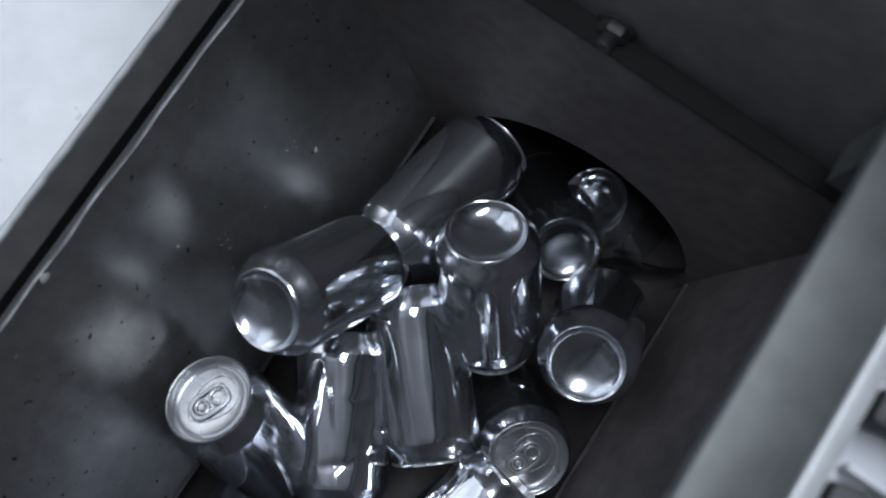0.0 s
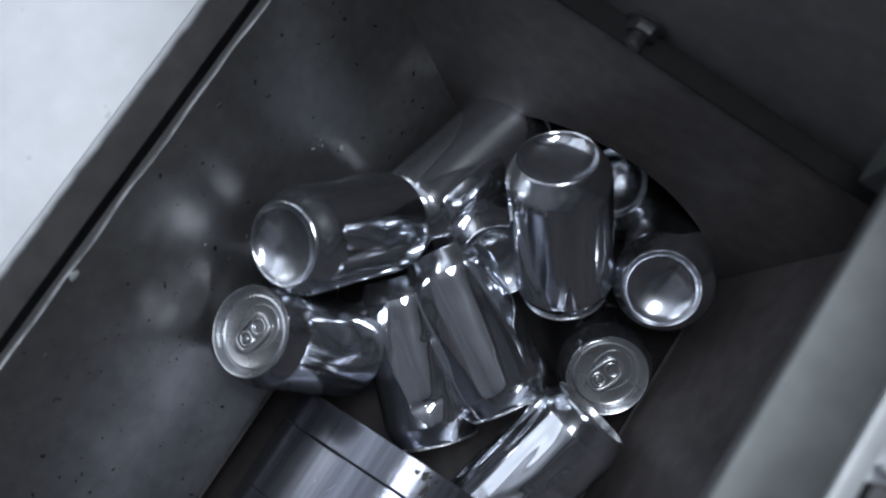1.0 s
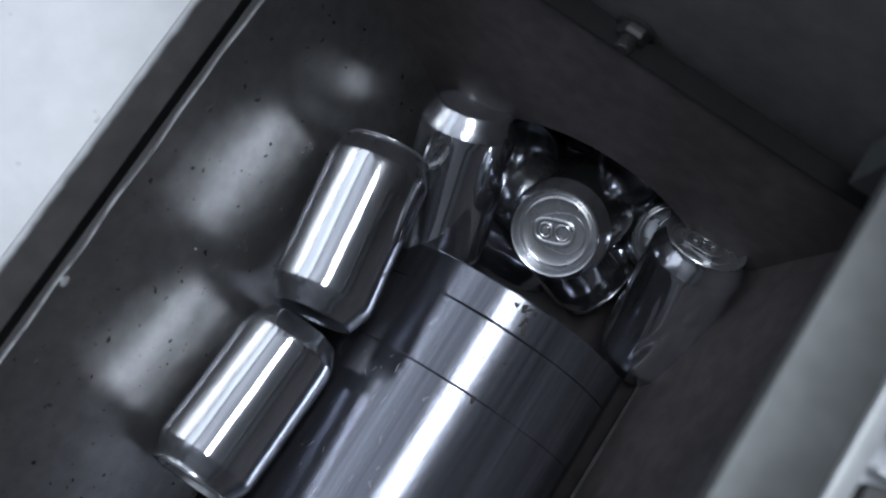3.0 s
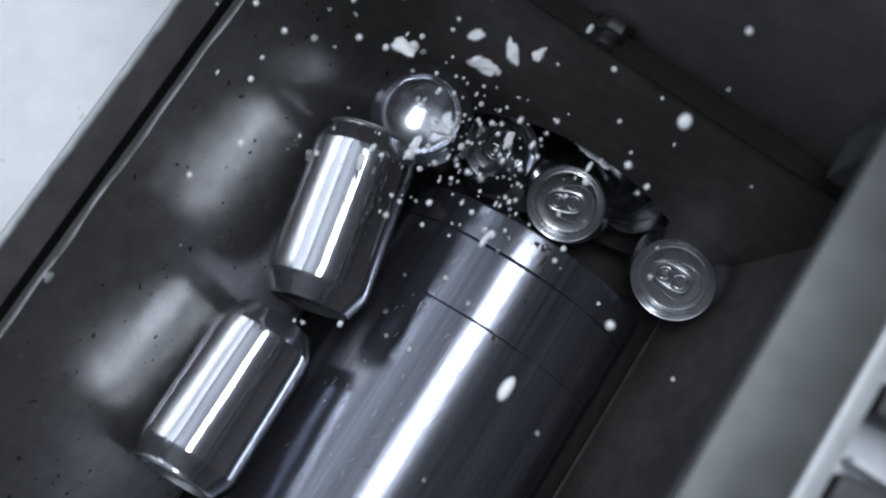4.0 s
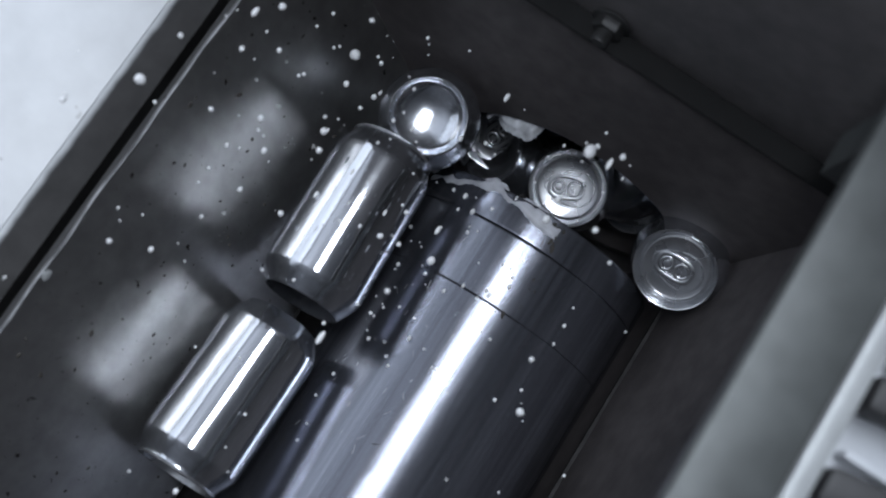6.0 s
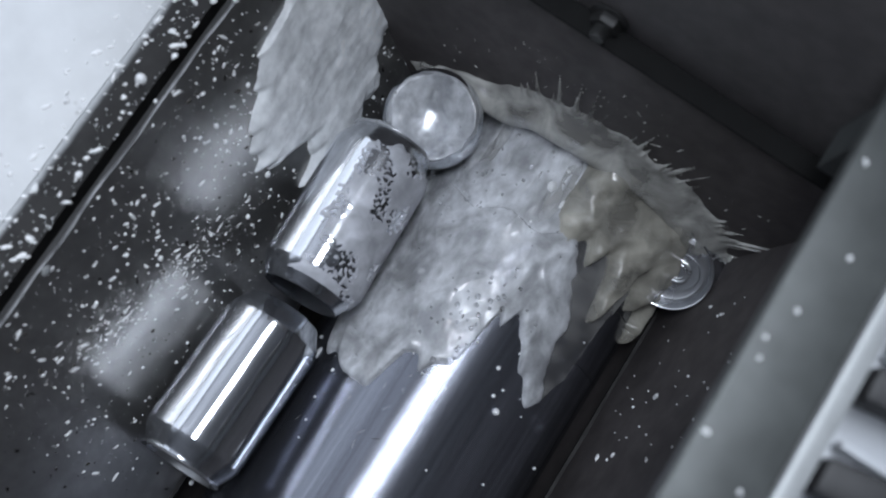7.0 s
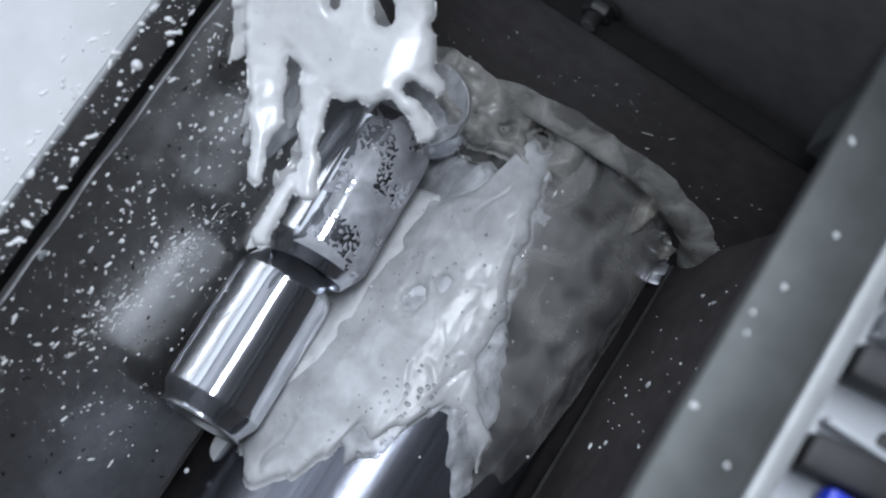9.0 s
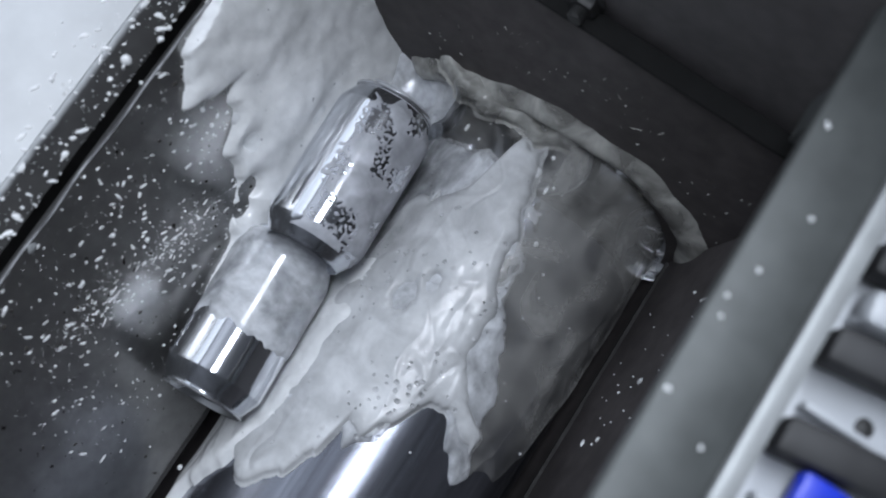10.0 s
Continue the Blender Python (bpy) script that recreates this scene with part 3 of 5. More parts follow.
FACE_A, FACE_B = -21, 53
CAN_ROWS = {
    "A": (
        (0, -0.0923, -0.0131, 0.035, -29.2, -6.7, 68.6),
        (0.5, -0.098, 0.0147, 0.04, -22.1, -13.7, 71.4),
        (1, -0.1074, 0.0445, 0.045, -23.3, -24.8, 76.3),
        (1.3, -0.1171, 0.0459, 0.05, -16.8, -45.9, 83.1),
        (1.55, -0.1158, 0.0336, 0.055, -10.7, -49.1, 84),
        (1.8, -0.116, -0.0004, 0.06, -16.1, -80.1, 96.7),
        (2.2, -0.115, -0.0006, 0.06, -15.5, -80.2, 96.8),
        (2.7, -0.1098, -0.0016, 0.06, -11.5, -80.6, 97.2),
        (3.8, -0.1147, -0.0044, 0.06, -5.9, -80.7, 97.4),
        (5, -0.1114, -0.0032, 0.06, -7.5, -80.6, 97.3),
        (7.5, -0.111, 0.0054, 0.06, -8.2, -81.8, 98.3),
        (8.3, -0.1114, 0.0166, 0.06, -7.2, -83.2, 99.5),
        (9, -0.1114, 0.0246, 0.06, -8.1, -84.1, 100.6),
        (10, -0.1135, 0.0372, 0.06, -8.6, -85.4, 102.6),
    ),
    "B": (
        (0, -0.1038, 0.0882, 0.075, 175.2, -43.7, 74.1),
        (0.5, -0.1131, 0.1021, 0.078, 171.1, -41.3, 73.6),
        (1, -0.1228, 0.1123, 0.08, 168.6, -41.8, 73.8),
        (1.3, -0.1258, 0.1135, 0.08, 168, -37.6, 72.6),
        (1.5, -0.1255, 0.1340, 0.08, 169.5, -38.0, 73.0),
        (1.8, -0.1281, 0.1073, 0.08, 171.7, -50.9, 75),
        (2.1, -0.1209, 0.1121, 0.08, 177, -62.8, 76),
        (2.5, -0.109, 0.1168, 0.08, -138.5, -81.8, 45.4),
        (2.7, -0.1161, 0.1168, 0.08, -130.9, -81.5, 47.8),
        (3.8, -0.1133, 0.1312, 0.08, -101.9, -83.1, 22.5),
        (4.1, -0.1164, 0.1223, 0.08, -105.3, -82.9, 29.4),
        (4.3, -0.1093, 0.1199, 0.08, -119.5, -82.6, 33.7),
        (4.6, -0.1037, 0.1202, 0.08, -132, -81.5, 45),
        (5, -0.1073, 0.1224, 0.08, -131.3, -81.6, 44.2),
        (7.5, -0.1091, 0.1282, 0.08, -126.5, -82.2, 39.2),
        (8.5, -0.1087, 0.1331, 0.08, -120.9, -82.6, 34.7),
        (10, -0.1097, 0.1464, 0.08, -112.3, -83.2, 24.8),
    ),
    "C": (
        (0, -0.0136, 0.1469, 0.055, 148.5, 6.9, 60),
        (0.5, -0.011, 0.1765, 0.06, 140.8, 7.6, 59.5),
        (1, -0.0114, 0.1915, 0.078, 142.1, 7.7, 59.3),
        (1.3, -0.0161, 0.2019, 0.075, 138.9, 7.4, 59.6),
        (1.55, -0.0198, 0.2141, 0.07, 104.8, 12.1, 43.2),
        (1.8, -0.0152, 0.2364, 0.05, 85.3, 11.9, 39.9),
        (2.1, -0.0277, 0.2313, 0.055, 48.3, 1.4, 27.8),
        (2.5, -0.0313, 0.2151, 0.06, 29.8, -3.5, 25),
        (2.7, -0.0117, 0.2097, 0.06, 26.4, -20.9, 16.6),
        (3.8, 0.0068, 0.2606, -0.0459, 27.6, -15.3, 19.7),
        (4.5, 0.0059, 0.2676, -0.046, 26.1, -15.3, 19.7),
        (5, 0.0054, 0.2681, -0.0458, 25.1, -15, 19.9),
        (5.5, 0.0046, 0.2645, -0.0454, 15.7, -11.5, 20.9),
        (7, 0.006, 0.2713, -0.0618, 22, -13, 20),
        (8.5, 0.0028, 0.279, -0.0696, 22, -13, 20),
        (10, -0.0019, 0.2872, -0.064, 22, -13, 20),
    ),
    "D": (
        (0, -0.0475, 0.028, 0.01, 96.5, -10.1, 30),
        (0.5, -0.0505, 0.0557, 0.01, 98.3, -10.5, 32.2),
        (1, -0.0399, 0.0797, 0, 98.1, -12.7, 45.8),
        (1.3, -0.0371, 0.0819, -0.01, 97.6, -13, 48.3),
        (1.8, -0.0471, 0.1086, -0.02, 96.8, -16.2, 67.9),
        (2.5, -0.0457, 0.1626, -0.065, 94.5, -18.4, 85.8),
        (2.7, -0.0468, 0.1784, -0.075, 94.5, -18.5, 87.2),
        (3.8, -0.0357, 0.263, -0.07, 143.1, -21.5, 89.6),
        (10, -0.0203, 0.2658, -0.08, 143.6, -21.9, 89.9),
    ),
    "E": (
        (0, -0.0198, 0.0812, 0.02, 96.9, -9.8, 40.6),
        (0.5, -0.0201, 0.1043, 0.02, 97.4, -10.6, 46.3),
        (1, -0.0202, 0.1159, 0.02, 96.3, -12, 57.3),
        (1.3, -0.0219, 0.1303, 0.02, 96, -12.4, 61.6),
        (1.8, -0.0232, 0.1504, 0.015, 95, -13.3, 69.9),
        (2.1, -0.0169, 0.165, 0.01, 94.2, -13.6, 73.5),
        (2.5, -0.0106, 0.1774, 0, 94.2, -13.5, 72),
        (2.7, 0.0001, 0.1904, -0.01, 94.1, -13.4, 71.3),
        (3.8, -0.0054, 0.289, -0.09, 150.2, -20.7, 75.5),
        (10, 0.0098, 0.2892, -0.09, 151.5, -20.7, 75.5),
    ),
    "F": (
        (0, -0.0739, 0.1871, 0.022, -115.7, -67, 13.7),
        (1, -0.0831, 0.201, 0.026, -113.4, -67.9, 9.1),
        (1.5, -0.0926, 0.2046, 0.026, -112.6, -68.1, 7.9),
        (1.8, -0.1077, 0.1931, 0.04, 6.3, -16.5, 21.3),
        (2.1, -0.0877, 0.197, 0.03, 12.7, -18.7, 20.8),
        (2.5, -0.0742, 0.1849, 0.01, 28.3, -17.4, 21.5),
        (2.7, -0.0738, 0.1882, 0.01, 25.6, -17.7, 21.4),
        (3.2, -0.0892, 0.1979, 0.04, -180, -1.4, 21.4),
        (3.8, -0.1084, 0.2175, 0.0436, -168.9, -5.9, 20.5),
        (5, -0.1056, 0.2189, 0.0435, -169.3, -5.6, 20.6),
        (7.5, -0.0973, 0.2252, 0.0258, -168.1, -5.6, 20.6),
        (9, -0.0944, 0.2275, 0.0202, -170.4, -9.8, 19.8),
        (10, -0.101, 0.2432, -0.012, -172.3, -11.5, 19.6),
    ),
    "G": (
        (0, 0.0624, 0.1657, 0.03, -170.5, -29.6, 68.6),
        (0.5, 0.0629, 0.1986, 0.03, -169.8, -29.7, 68.6),
        (1, 0.065, 0.2226, 0.03, -172, -29.2, 68.6),
        (1.3, 0.0662, 0.2314, 0.02, -168.8, -18.8, 71),
        (1.8, 0.047, 0.2529, 0, -170, -10.3, 72.6),
        (2.5, 0.0179, 0.2784, -0.045, -171.7, -8.9, 72.8),
        (3.8, 0.0318, 0.2952, -0.05, 166.9, -25.7, 76.7),
        (10, 0.0493, 0.2983, -0.06, 168.3, -26.1, 76.8),
    ),
    "H": (
        (0, 0.0545, 0.0929, -0.035, 22.8, -15.6, 70),
        (0.5, 0.0583, 0.1267, -0.035, 20.8, -14.3, 70.5),
        (1, 0.061, 0.1593, -0.03, 18, -17.5, 69.4),
        (1.3, 0.0607, 0.1825, -0.01, 18.9, -22.4, 67.7),
        (1.8, 0.0633, 0.2205, -0.015, 20.8, -23.9, 67.1),
        (2.5, 0.0732, 0.2517, -0.02, 17, -24.3, 66.9),
        (3.8, 0.0373, 0.3068, -0.1, 19, -18.2, 69.2),
        (10, 0.0526, 0.307, -0.1, 21.2, -18.4, 69.1),
    ),
    "I": (
        (0, 0.0530, 0.0010, 0.02, -78.7, -8.2, -14.7),
        (0.5, 0.0490, 0.0400, 0.02, -75, -7.2, -18.4),
        (1, 0.0610, 0.0540, 0.03, -74.3, -8.6, -13.6),
        (1.3, 0.0640, 0.0740, 0.03, -73.5, -9.8, -9.6),
        (1.8, 0.0690, 0.1300, 0.03, -71.8, -12.6, -1.2),
        (2.1, 0.0771, 0.1563, 0.03, -69.9, -11.1, -5.6),
        (2.5, 0.086, 0.1781, 0.02, -67.4, -7.8, -13.7),
        (2.7, 0.0836, 0.1988, 0.02, -67.7, -12.4, -3),
        (3.25, 0.0917, 0.2111, 0.03, -3.5, -11.7, -3),
        (3.5, 0.0918, 0.2253, 0.03, 17.2, -11.5, -2.9),
        (3.8, 0.0927, 0.2478, 0.025, 40.4, -10.9, -2.4),
        (5, 0.0936, 0.2526, 0.025, 39.9, -10.7, -2.2),
        (5.5, 0.0929, 0.2565, 0.022, 39.6, -10, -1.7),
        (6.8, 0.0947, 0.2537, 0.012, 35.3, -9.6, -1.4),
        (7.5, 0.0995, 0.2631, -0.02, 34.9, -9.5, -1.3),
        (10, 0.0946, 0.2776, -0.05, 33.9, -7.7, -0.1),
    ),
    "J": (
        (0, 0.046, 0.272, -0.078, 156.1, -21.1, 75.7),
        (1, 0.0298, 0.276, -0.055, 161.2, -21.9, 76),
        (1.8, 0.0244, 0.2874, -0.05, 162.5, -21.4, 75.8),
        (3.8, 0.0295, 0.3016, -0.09, 13.2, -14, 77.6),
        (10, 0.0456, 0.3051, -0.1, 15.4, -14.4, 77.5),
    ),
    "K": (
        (0, 0.002, 0.245, -0.07, -150.6, -22.6, 65.5),
        (1, -0.0518, 0.1798, 0, -152.1, -16.9, 68.8),
        (1.3, -0.0486, 0.191, 0, -153, -23, 65.6),
        (1.8, -0.0435, 0.2229, 0, -152.2, -30.3, 61.4),
        (2.5, -0.0639, 0.2419, -0.035, -158.6, -9.1, 70.9),
        (3.3, -0.0612, 0.2765, -0.0887, -171.5, -5.6, 71.5),
        (3.8, -0.0566, 0.2836, -0.0637, 14.6, -33.9, 64.4),
        (5, -0.0594, 0.2914, -0.0692, 14.1, -35.2, 64),
        (7.5, -0.0594, 0.2948, -0.0801, 10.7, -29.5, 65.3),
        (8.5, -0.0602, 0.312, -0.124, 10.8, -31.3, 64.9),
        (10, -0.0685, 0.3238, -0.1513, 13.3, -28.1, 65.8),
    ),
}


# ---- the workshop round the machine ----
def room():
    bm = bmesh.new()
    for y0, y1, z0, z1 in ((-2.1, -1.2, -0.95, 2.6), (1.6, 2.1, -0.95, 2.6), (-1.2, 1.6, -0.95, 0.60), (-1.2, 1.6, 2.40, 2.6)):
        box(bm, -2.1, -2.0, y0, y1, z0, z1)
    tagged(finish("wall_1", bm, PLASTER), "plain grey unseen wall with an opening for the left fill", "wall", kind="structure")
    # unseen window, added only to house the left fill
    window = new("fill_window", None)
    for y0, y1, z0, z1 in ((-1.2, 1.6, 0.60, 0.64), (-1.2, 1.6, 2.36, 2.40), (-1.2, -1.16, 0.64, 2.36), (1.56, 1.6, 0.64, 2.36)):
        part("window_frame", boxed(-2.09, -2.045, y0 + 0.002, y1 - 0.002, z0 + 0.002, z1 - 0.002, bevel=0.003), PLASTIC, window)
    part("window_blind", boxed(-2.099, -2.092, -1.198, 1.598, 0.602, 2.398), PLASTER, window, "drawn pale blind")
    tagged(window, "unseen white framed window with a drawn blind, added for the left fill", "window", kind="structure")
    # wall_2 is added dark and out of view, to keep the ram's right side dark
    for nm, b in (("wall_2", (2.0, 2.1, -2.1, 2.1, -0.95, 2.6)),
                  ("wall_3", (-2.0, 2.0, -2.1, -2.0, -0.95, 2.6)), ("wall_4", (-2.0, 2.0, 2.0, 2.1, -0.95, 2.6))):
        tagged(finish(nm, boxed(*b), DARK_WALL if nm == "wall_2" else PLASTER), "unseen dark grey wall, added to darken reflections on the right" if nm == "wall_2" else "plain grey workshop wall", "wall", kind="structure")
    tagged(finish("floor", boxed(-2.1, 2.1, -2.1, 2.1, -1.0, -0.95), CONCRETE), "grey concrete workshop floor", "floor", kind="structure")
    tagged(finish("ceiling", boxed(-2.1, 2.1, -2.1, 2.1, 2.6, 2.65), PLASTER), "plain grey workshop ceiling", "ceiling", kind="structure")
    tagged(finish("machine_housing", boxed(-0.95, -0.90, Y0, 0.6, -0.95, 0.139), WHITE), "white enamelled side of the machine housing", "housing", kind="structure")
    tagged(finish("machine_base", boxed(-0.9, 0.3, Y0 - 0.05, 0.66, -0.95, -0.17), STEEL_DARK), "dark steel base of the press", "base", kind="structure")


room()


# ---- foam and spray ----
def nz(x, y, z=0.0):
    return noise.noise(Vector((x, y, z)))


def fbm(x, y, z=0.0):
    return nz(x, y, z) + 0.5 * nz(2.1 * x, 2.1 * y, z + 3) + 0.25 * nz(4.3 * x, 4.3 * y, z + 7)


def steps(x, table):
    """Straight lines between the (x, y) pairs of a table."""
    if x <= table[0][0]:
        return table[0][1]
    for (a, p), (b, q) in zip(table, table[1:]):
        if x <= b:
            k = (x - a) / (b - a)
            k = k * k * (3 - 2 * k)
            return p + (q - p) * k
    return table[-1][1]


def foam_sheet(name, place, height, nu, nv, mat, label, sink=0.0016):
    """A swelling skin over a surface: it ends where its height falls below the surface."""
    bm = bmesh.new()
    grid = []
    for i in range(nu + 1):
        row = []
        for j in range(nv + 1):
            u, v = i / nu, j / nv
            h = max(height(u, v), -sink)
            p, n = place(u, v)
            row.append((bm.verts.new(Vector(p) + Vector(n) * h), h))
        grid.append(row)
    for i in range(nu):
        for j in range(nv):
            q = (grid[i][j], grid[i + 1][j], grid[i + 1][j + 1], grid[i][j + 1])
            if max(h for _, h in q) > -sink * 0.98:
                bm.faces.new([v for v, _ in q])
    for v in [v for v in bm.verts if not v.link_faces]:
        bm.verts.remove(v)
    return tagged(finish(name, bm, mat), label, "foam", group="foam over the press")


def swell(d, full, soft):
    """Height from the distance d inside an outline: rounded at the edge, full within."""
    if d <= 0:
        return max(d * 0.6, -0.01)
    return full * math.sqrt(1 - (1 - min(d / soft, 1)) ** 2)


def on_ram(a0, a1, y0, y1):
    def place(u, v):
        a = radians(a0 + (a1 - a0) * u)
        n = Vector((math.sin(a), 0, math.cos(a)))
        return Vector((0, y0 + (y1 - y0) * v, 0)) + n * RAM_R, n
    return place


FRONT = ((-80, 0.06), (-63, 0.013), (-50, -0.020), (-38, -0.035), (-27, -0.031), (-20, -0.004), (-14, 0.000), (-8, 0.001), (-3, 0.006), (3, 0.050), (9, 0.056), (15, 0.046),
         (23, 0.027), (30, 0.020), (37, 0.020), (42, 0.036), (47, 0.095), (53, 0.140), (62, 0.165), (80, 0.19))


DRIPS = ((-54, 3.5, 0.010), (-12, 2.6, 0.010), (6, 1.8, 0.010), (33, 4.5, 0.010), (52, 4, 0.008))


def front_edge(a):
    e = steps(a, FRONT) + 0.006 * nz(a * 0.09, 3.3) + 0.0012 * nz(a * 0.25, 1.7)
    for at, w, reach in DRIPS:
        e -= reach * math.exp(-((a - at) / w) ** 2)
    return e


def scatter_pits(count, seed):
    """Open bubbles in the foam, in loose swarms: bearing, place along the ram and radius, by cell."""
    rnd = random.Random(seed)
    cells = {}
    swarms = [(rnd.uniform(-50, 22), rnd.uniform(-0.01, 0.15)) for _ in range(9)]
    for k in range(count):
        sa, sy = swarms[k % 9]
        a, y = (rnd.gauss(sa, 7), rnd.gauss(sy, 0.013)) if k % 3 else (rnd.uniform(-60, 30), rnd.uniform(-0.03, 0.18))
        r = 0.0005 + 0.0010 * rnd.random() ** 3
        for i in (-1, 0, 1):
            for j in (-1, 0, 1):
                cells.setdefault((int(a // 4) + i, int(y // 0.006) + j), []).append((a, y, r))
    return cells


PITS = scatter_pits(230, 91)
DOMES = scatter_pits(60, 37)


def main_height(u, v):
    a, y = -80 + 160 * u, -0.06 + 0.30 * v
    edge = front_edge(a)
    right = steps(y, ((0.0, 40), (0.06, 30), (0.10, 19), (0.125, 13), (0.147, 8), (0.17, 1), (0.213, -7), (0.24, -12))) + 5 * fbm(y * 36, 4.0)
    d = min(y - edge, (a + 78) * 0.0016, (right - a) * 0.0016)
    h = swell(d, 0.0036 + 0.0013 * fbm(a * 0.045, y * 22), 0.008)
    if a < 10:
        h = min(h, swell(0.2035 + 0.0035 * fbm(a * 0.12, 6.0) - y, 0.004, 0.008))
    if h > 0.0005:
        # wet folds, then thin torn streaks towards the tip
        fold = abs(nz(a * 0.055 + 0.6 * nz(a * 0.03, y * 9, 3), y * 26, 12))
        h += 0.0009 * max(0.0, 1 - fold * 7) + 0.00035 * nz(a * 0.22, y * 130, 2)
        thin = min(1.0, max(0.0, (y - 0.108 - 0.02 * nz(a * 0.05, 1.0)) / 0.035)) * min(1.0, max(0.0, (a + 58) / 14))
        if thin > 0:
            h *= 1 - 0.35 * thin
            tear = fbm(a * 0.10 + 2.2 * nz(y * 9, 5.0), y * 11, 15) + 0.35 * nz(a * 0.4, y * 60, 4)
            h = min(h, 0.0022 - 0.007 * thin * max(0.0, tear - 0.27))
        for pa, py, r in PITS.get((int(a // 4), int(y // 0.006)), ()):
            away = math.hypot((a - pa) * 0.00164, y - py)
            if away < r:
                h -= 0.0024 * (1 - (away / r) ** 2) ** 0.5
            elif away < r * 1.5:
                h += 0.00015
    return h


def shade_height(u, v):
    a, y = -70 + 150 * u, -0.06 + 0.30 * v
    edge = front_edge(a)
    d = min(y - edge - (0.004 if a < 20 else 0), (a + 68) * 0.0016, (78 - a) * 0.0016)
    return swell(d, 0.0014 + 0.0006 * fbm(a * 0.06, y * 26), 0.006)


COVER = ((-80, -0.015), (-66, -0.028), (-57, -0.038), (-40, -0.050), (-27, -0.033), (-20, -0.010), (-15, 0.018), (-9, 0.010), (-2, 0.026), (8, 0.050), (16, 0.052), (28, 0.041),
         (40, 0.030), (52, 0.034), (60, 0.052), (70, 0.098), (80, 0.155), (92, 0.20))


def cover_height(u, v):
    """The last, smooth flow over the ram: long folds, rings of fallen drops, open bubbles."""
    a, y = -80 + 172 * u, -0.07 + 0.32 * v
    edge = steps(a, COVER) + 0.005 * nz(a * 0.10, 7.3) + 0.0014 * nz(a * 0.33, 2.7)
    back = steps(a, ((-80, 0.10), (-60, 0.150), (-40, 0.170), (-27, 0.190), (-18, 0.228), (0, 0.238), (60, 0.246), (92, 0.25))) + 0.009 * fbm(a * 0.08, 5.5)
    rim = steps(y, ((-0.05, 40), (0.050, 34), (0.066, 20), (0.084, 10), (0.120, 9), (0.157, 1), (0.20, -5), (0.25, -12))) + 4 * fbm(y * 40, 3.3)
    d = min(y - edge, back - y, (a + 78) * 0.0016, (rim - a) * 0.0016)
    for ha, hy, r in ((-24, 0.101, 0.006), (-17, 0.118, 0.0035)):
        d = min(d, math.hypot((a - ha) * 0.00164, (y - hy) * 0.62) - r + 0.0012 * nz(a * 0.4, y * 200))
    h = swell(d, 0.0046 + 0.0018 * fbm(a * 0.035, y * 16, 5), 0.009)
    if d > 0:
        inside = min(1.0, d / 0.008)
        flow = y * 34 + 1.6 * nz(a * 0.05, y * 12, 2)
        fold = abs(nz(a * 0.085 + 0.8 * nz(y * 14, 6.0), flow * 0.5, 21))
        h += inside * (0.0004 * max(0.0, 1 - fold * 4.0) + 0.0005 * nz(a * 0.10, y * 40, 3) + 0.00012 * nz(a * 0.5, y * 190, 6))
        for ra, ry, rad in ((-17, 0.150, 0.030), (-34, 0.112, 0.014), (6, 0.105, 0.017), (-6, 0.060, 0.010)):
            away = math.hypot((a - ra) * 0.00164, y - ry) * (1 + 0.28 * nz(a * 0.08, y * 40, ra))
            h += inside * 0.0009 * math.exp(-((away - rad) / 0.0032) ** 2) * (0.4 + 0.6 * abs(nz(a * 0.12, y * 50, 14)) * 2)
        for pa, py, r in PITS.get((int(a // 4), int(y // 0.006)), ()):
            away = math.hypot((a - pa) * 0.00164, y - py)
            if away < r:
                h -= 0.0024 * (1 - (away / r) ** 2) ** 0.5
        for pa, py, r in DOMES.get((int(a // 4), int(y // 0.006)), ()):
            away = math.hypot((a - pa) * 0.00164, y - py)
            if away < r:
                h += 0.8 * r * (1 - (away / r) ** 2) ** 0.5
        tear = nz(a * 0.07 + 1.2 * nz(y * 20, 3.0), y * 26, 31)
        h -= inside * 0.0012 * max(0.0, 1 - abs(tear) * 9) * max(0.0, nz(a * 0.04, y * 9, 17) + 0.15)
    return h


def film_height(u, v):
    a, y = 0 + 96 * u, -0.07 + 0.32 * v
    edge = steps(a, COVER) + 0.005 * nz(a * 0.10, 7.3) + 0.003
    d = min(y - edge, a * 0.0016, (92 - a) * 0.0016, 0.246 - y)
    return swell(d, 0.0016 + 0.0007 * fbm(a * 0.05, y * 22, 4), 0.007)


def gutter_height(u, v):
    a, y = -112 + 74 * u, -0.13 + 0.27 * v
    edge = steps(a, ((-112, -0.10), (-84, -0.095), (-70, -0.062), (-56, -0.045), (-45, -0.010), (-38, 0.05))) + 0.007 * nz(a * 0.15, 6.6)
    d = min(y - edge, (-41 + 9 * fbm(y * 26, 2.5) - a) * 0.0016, 0.13 - y)
    return swell(d, 0.0075 + 0.0020 * fbm(a * 0.06, y * 24, 8), 0.012)


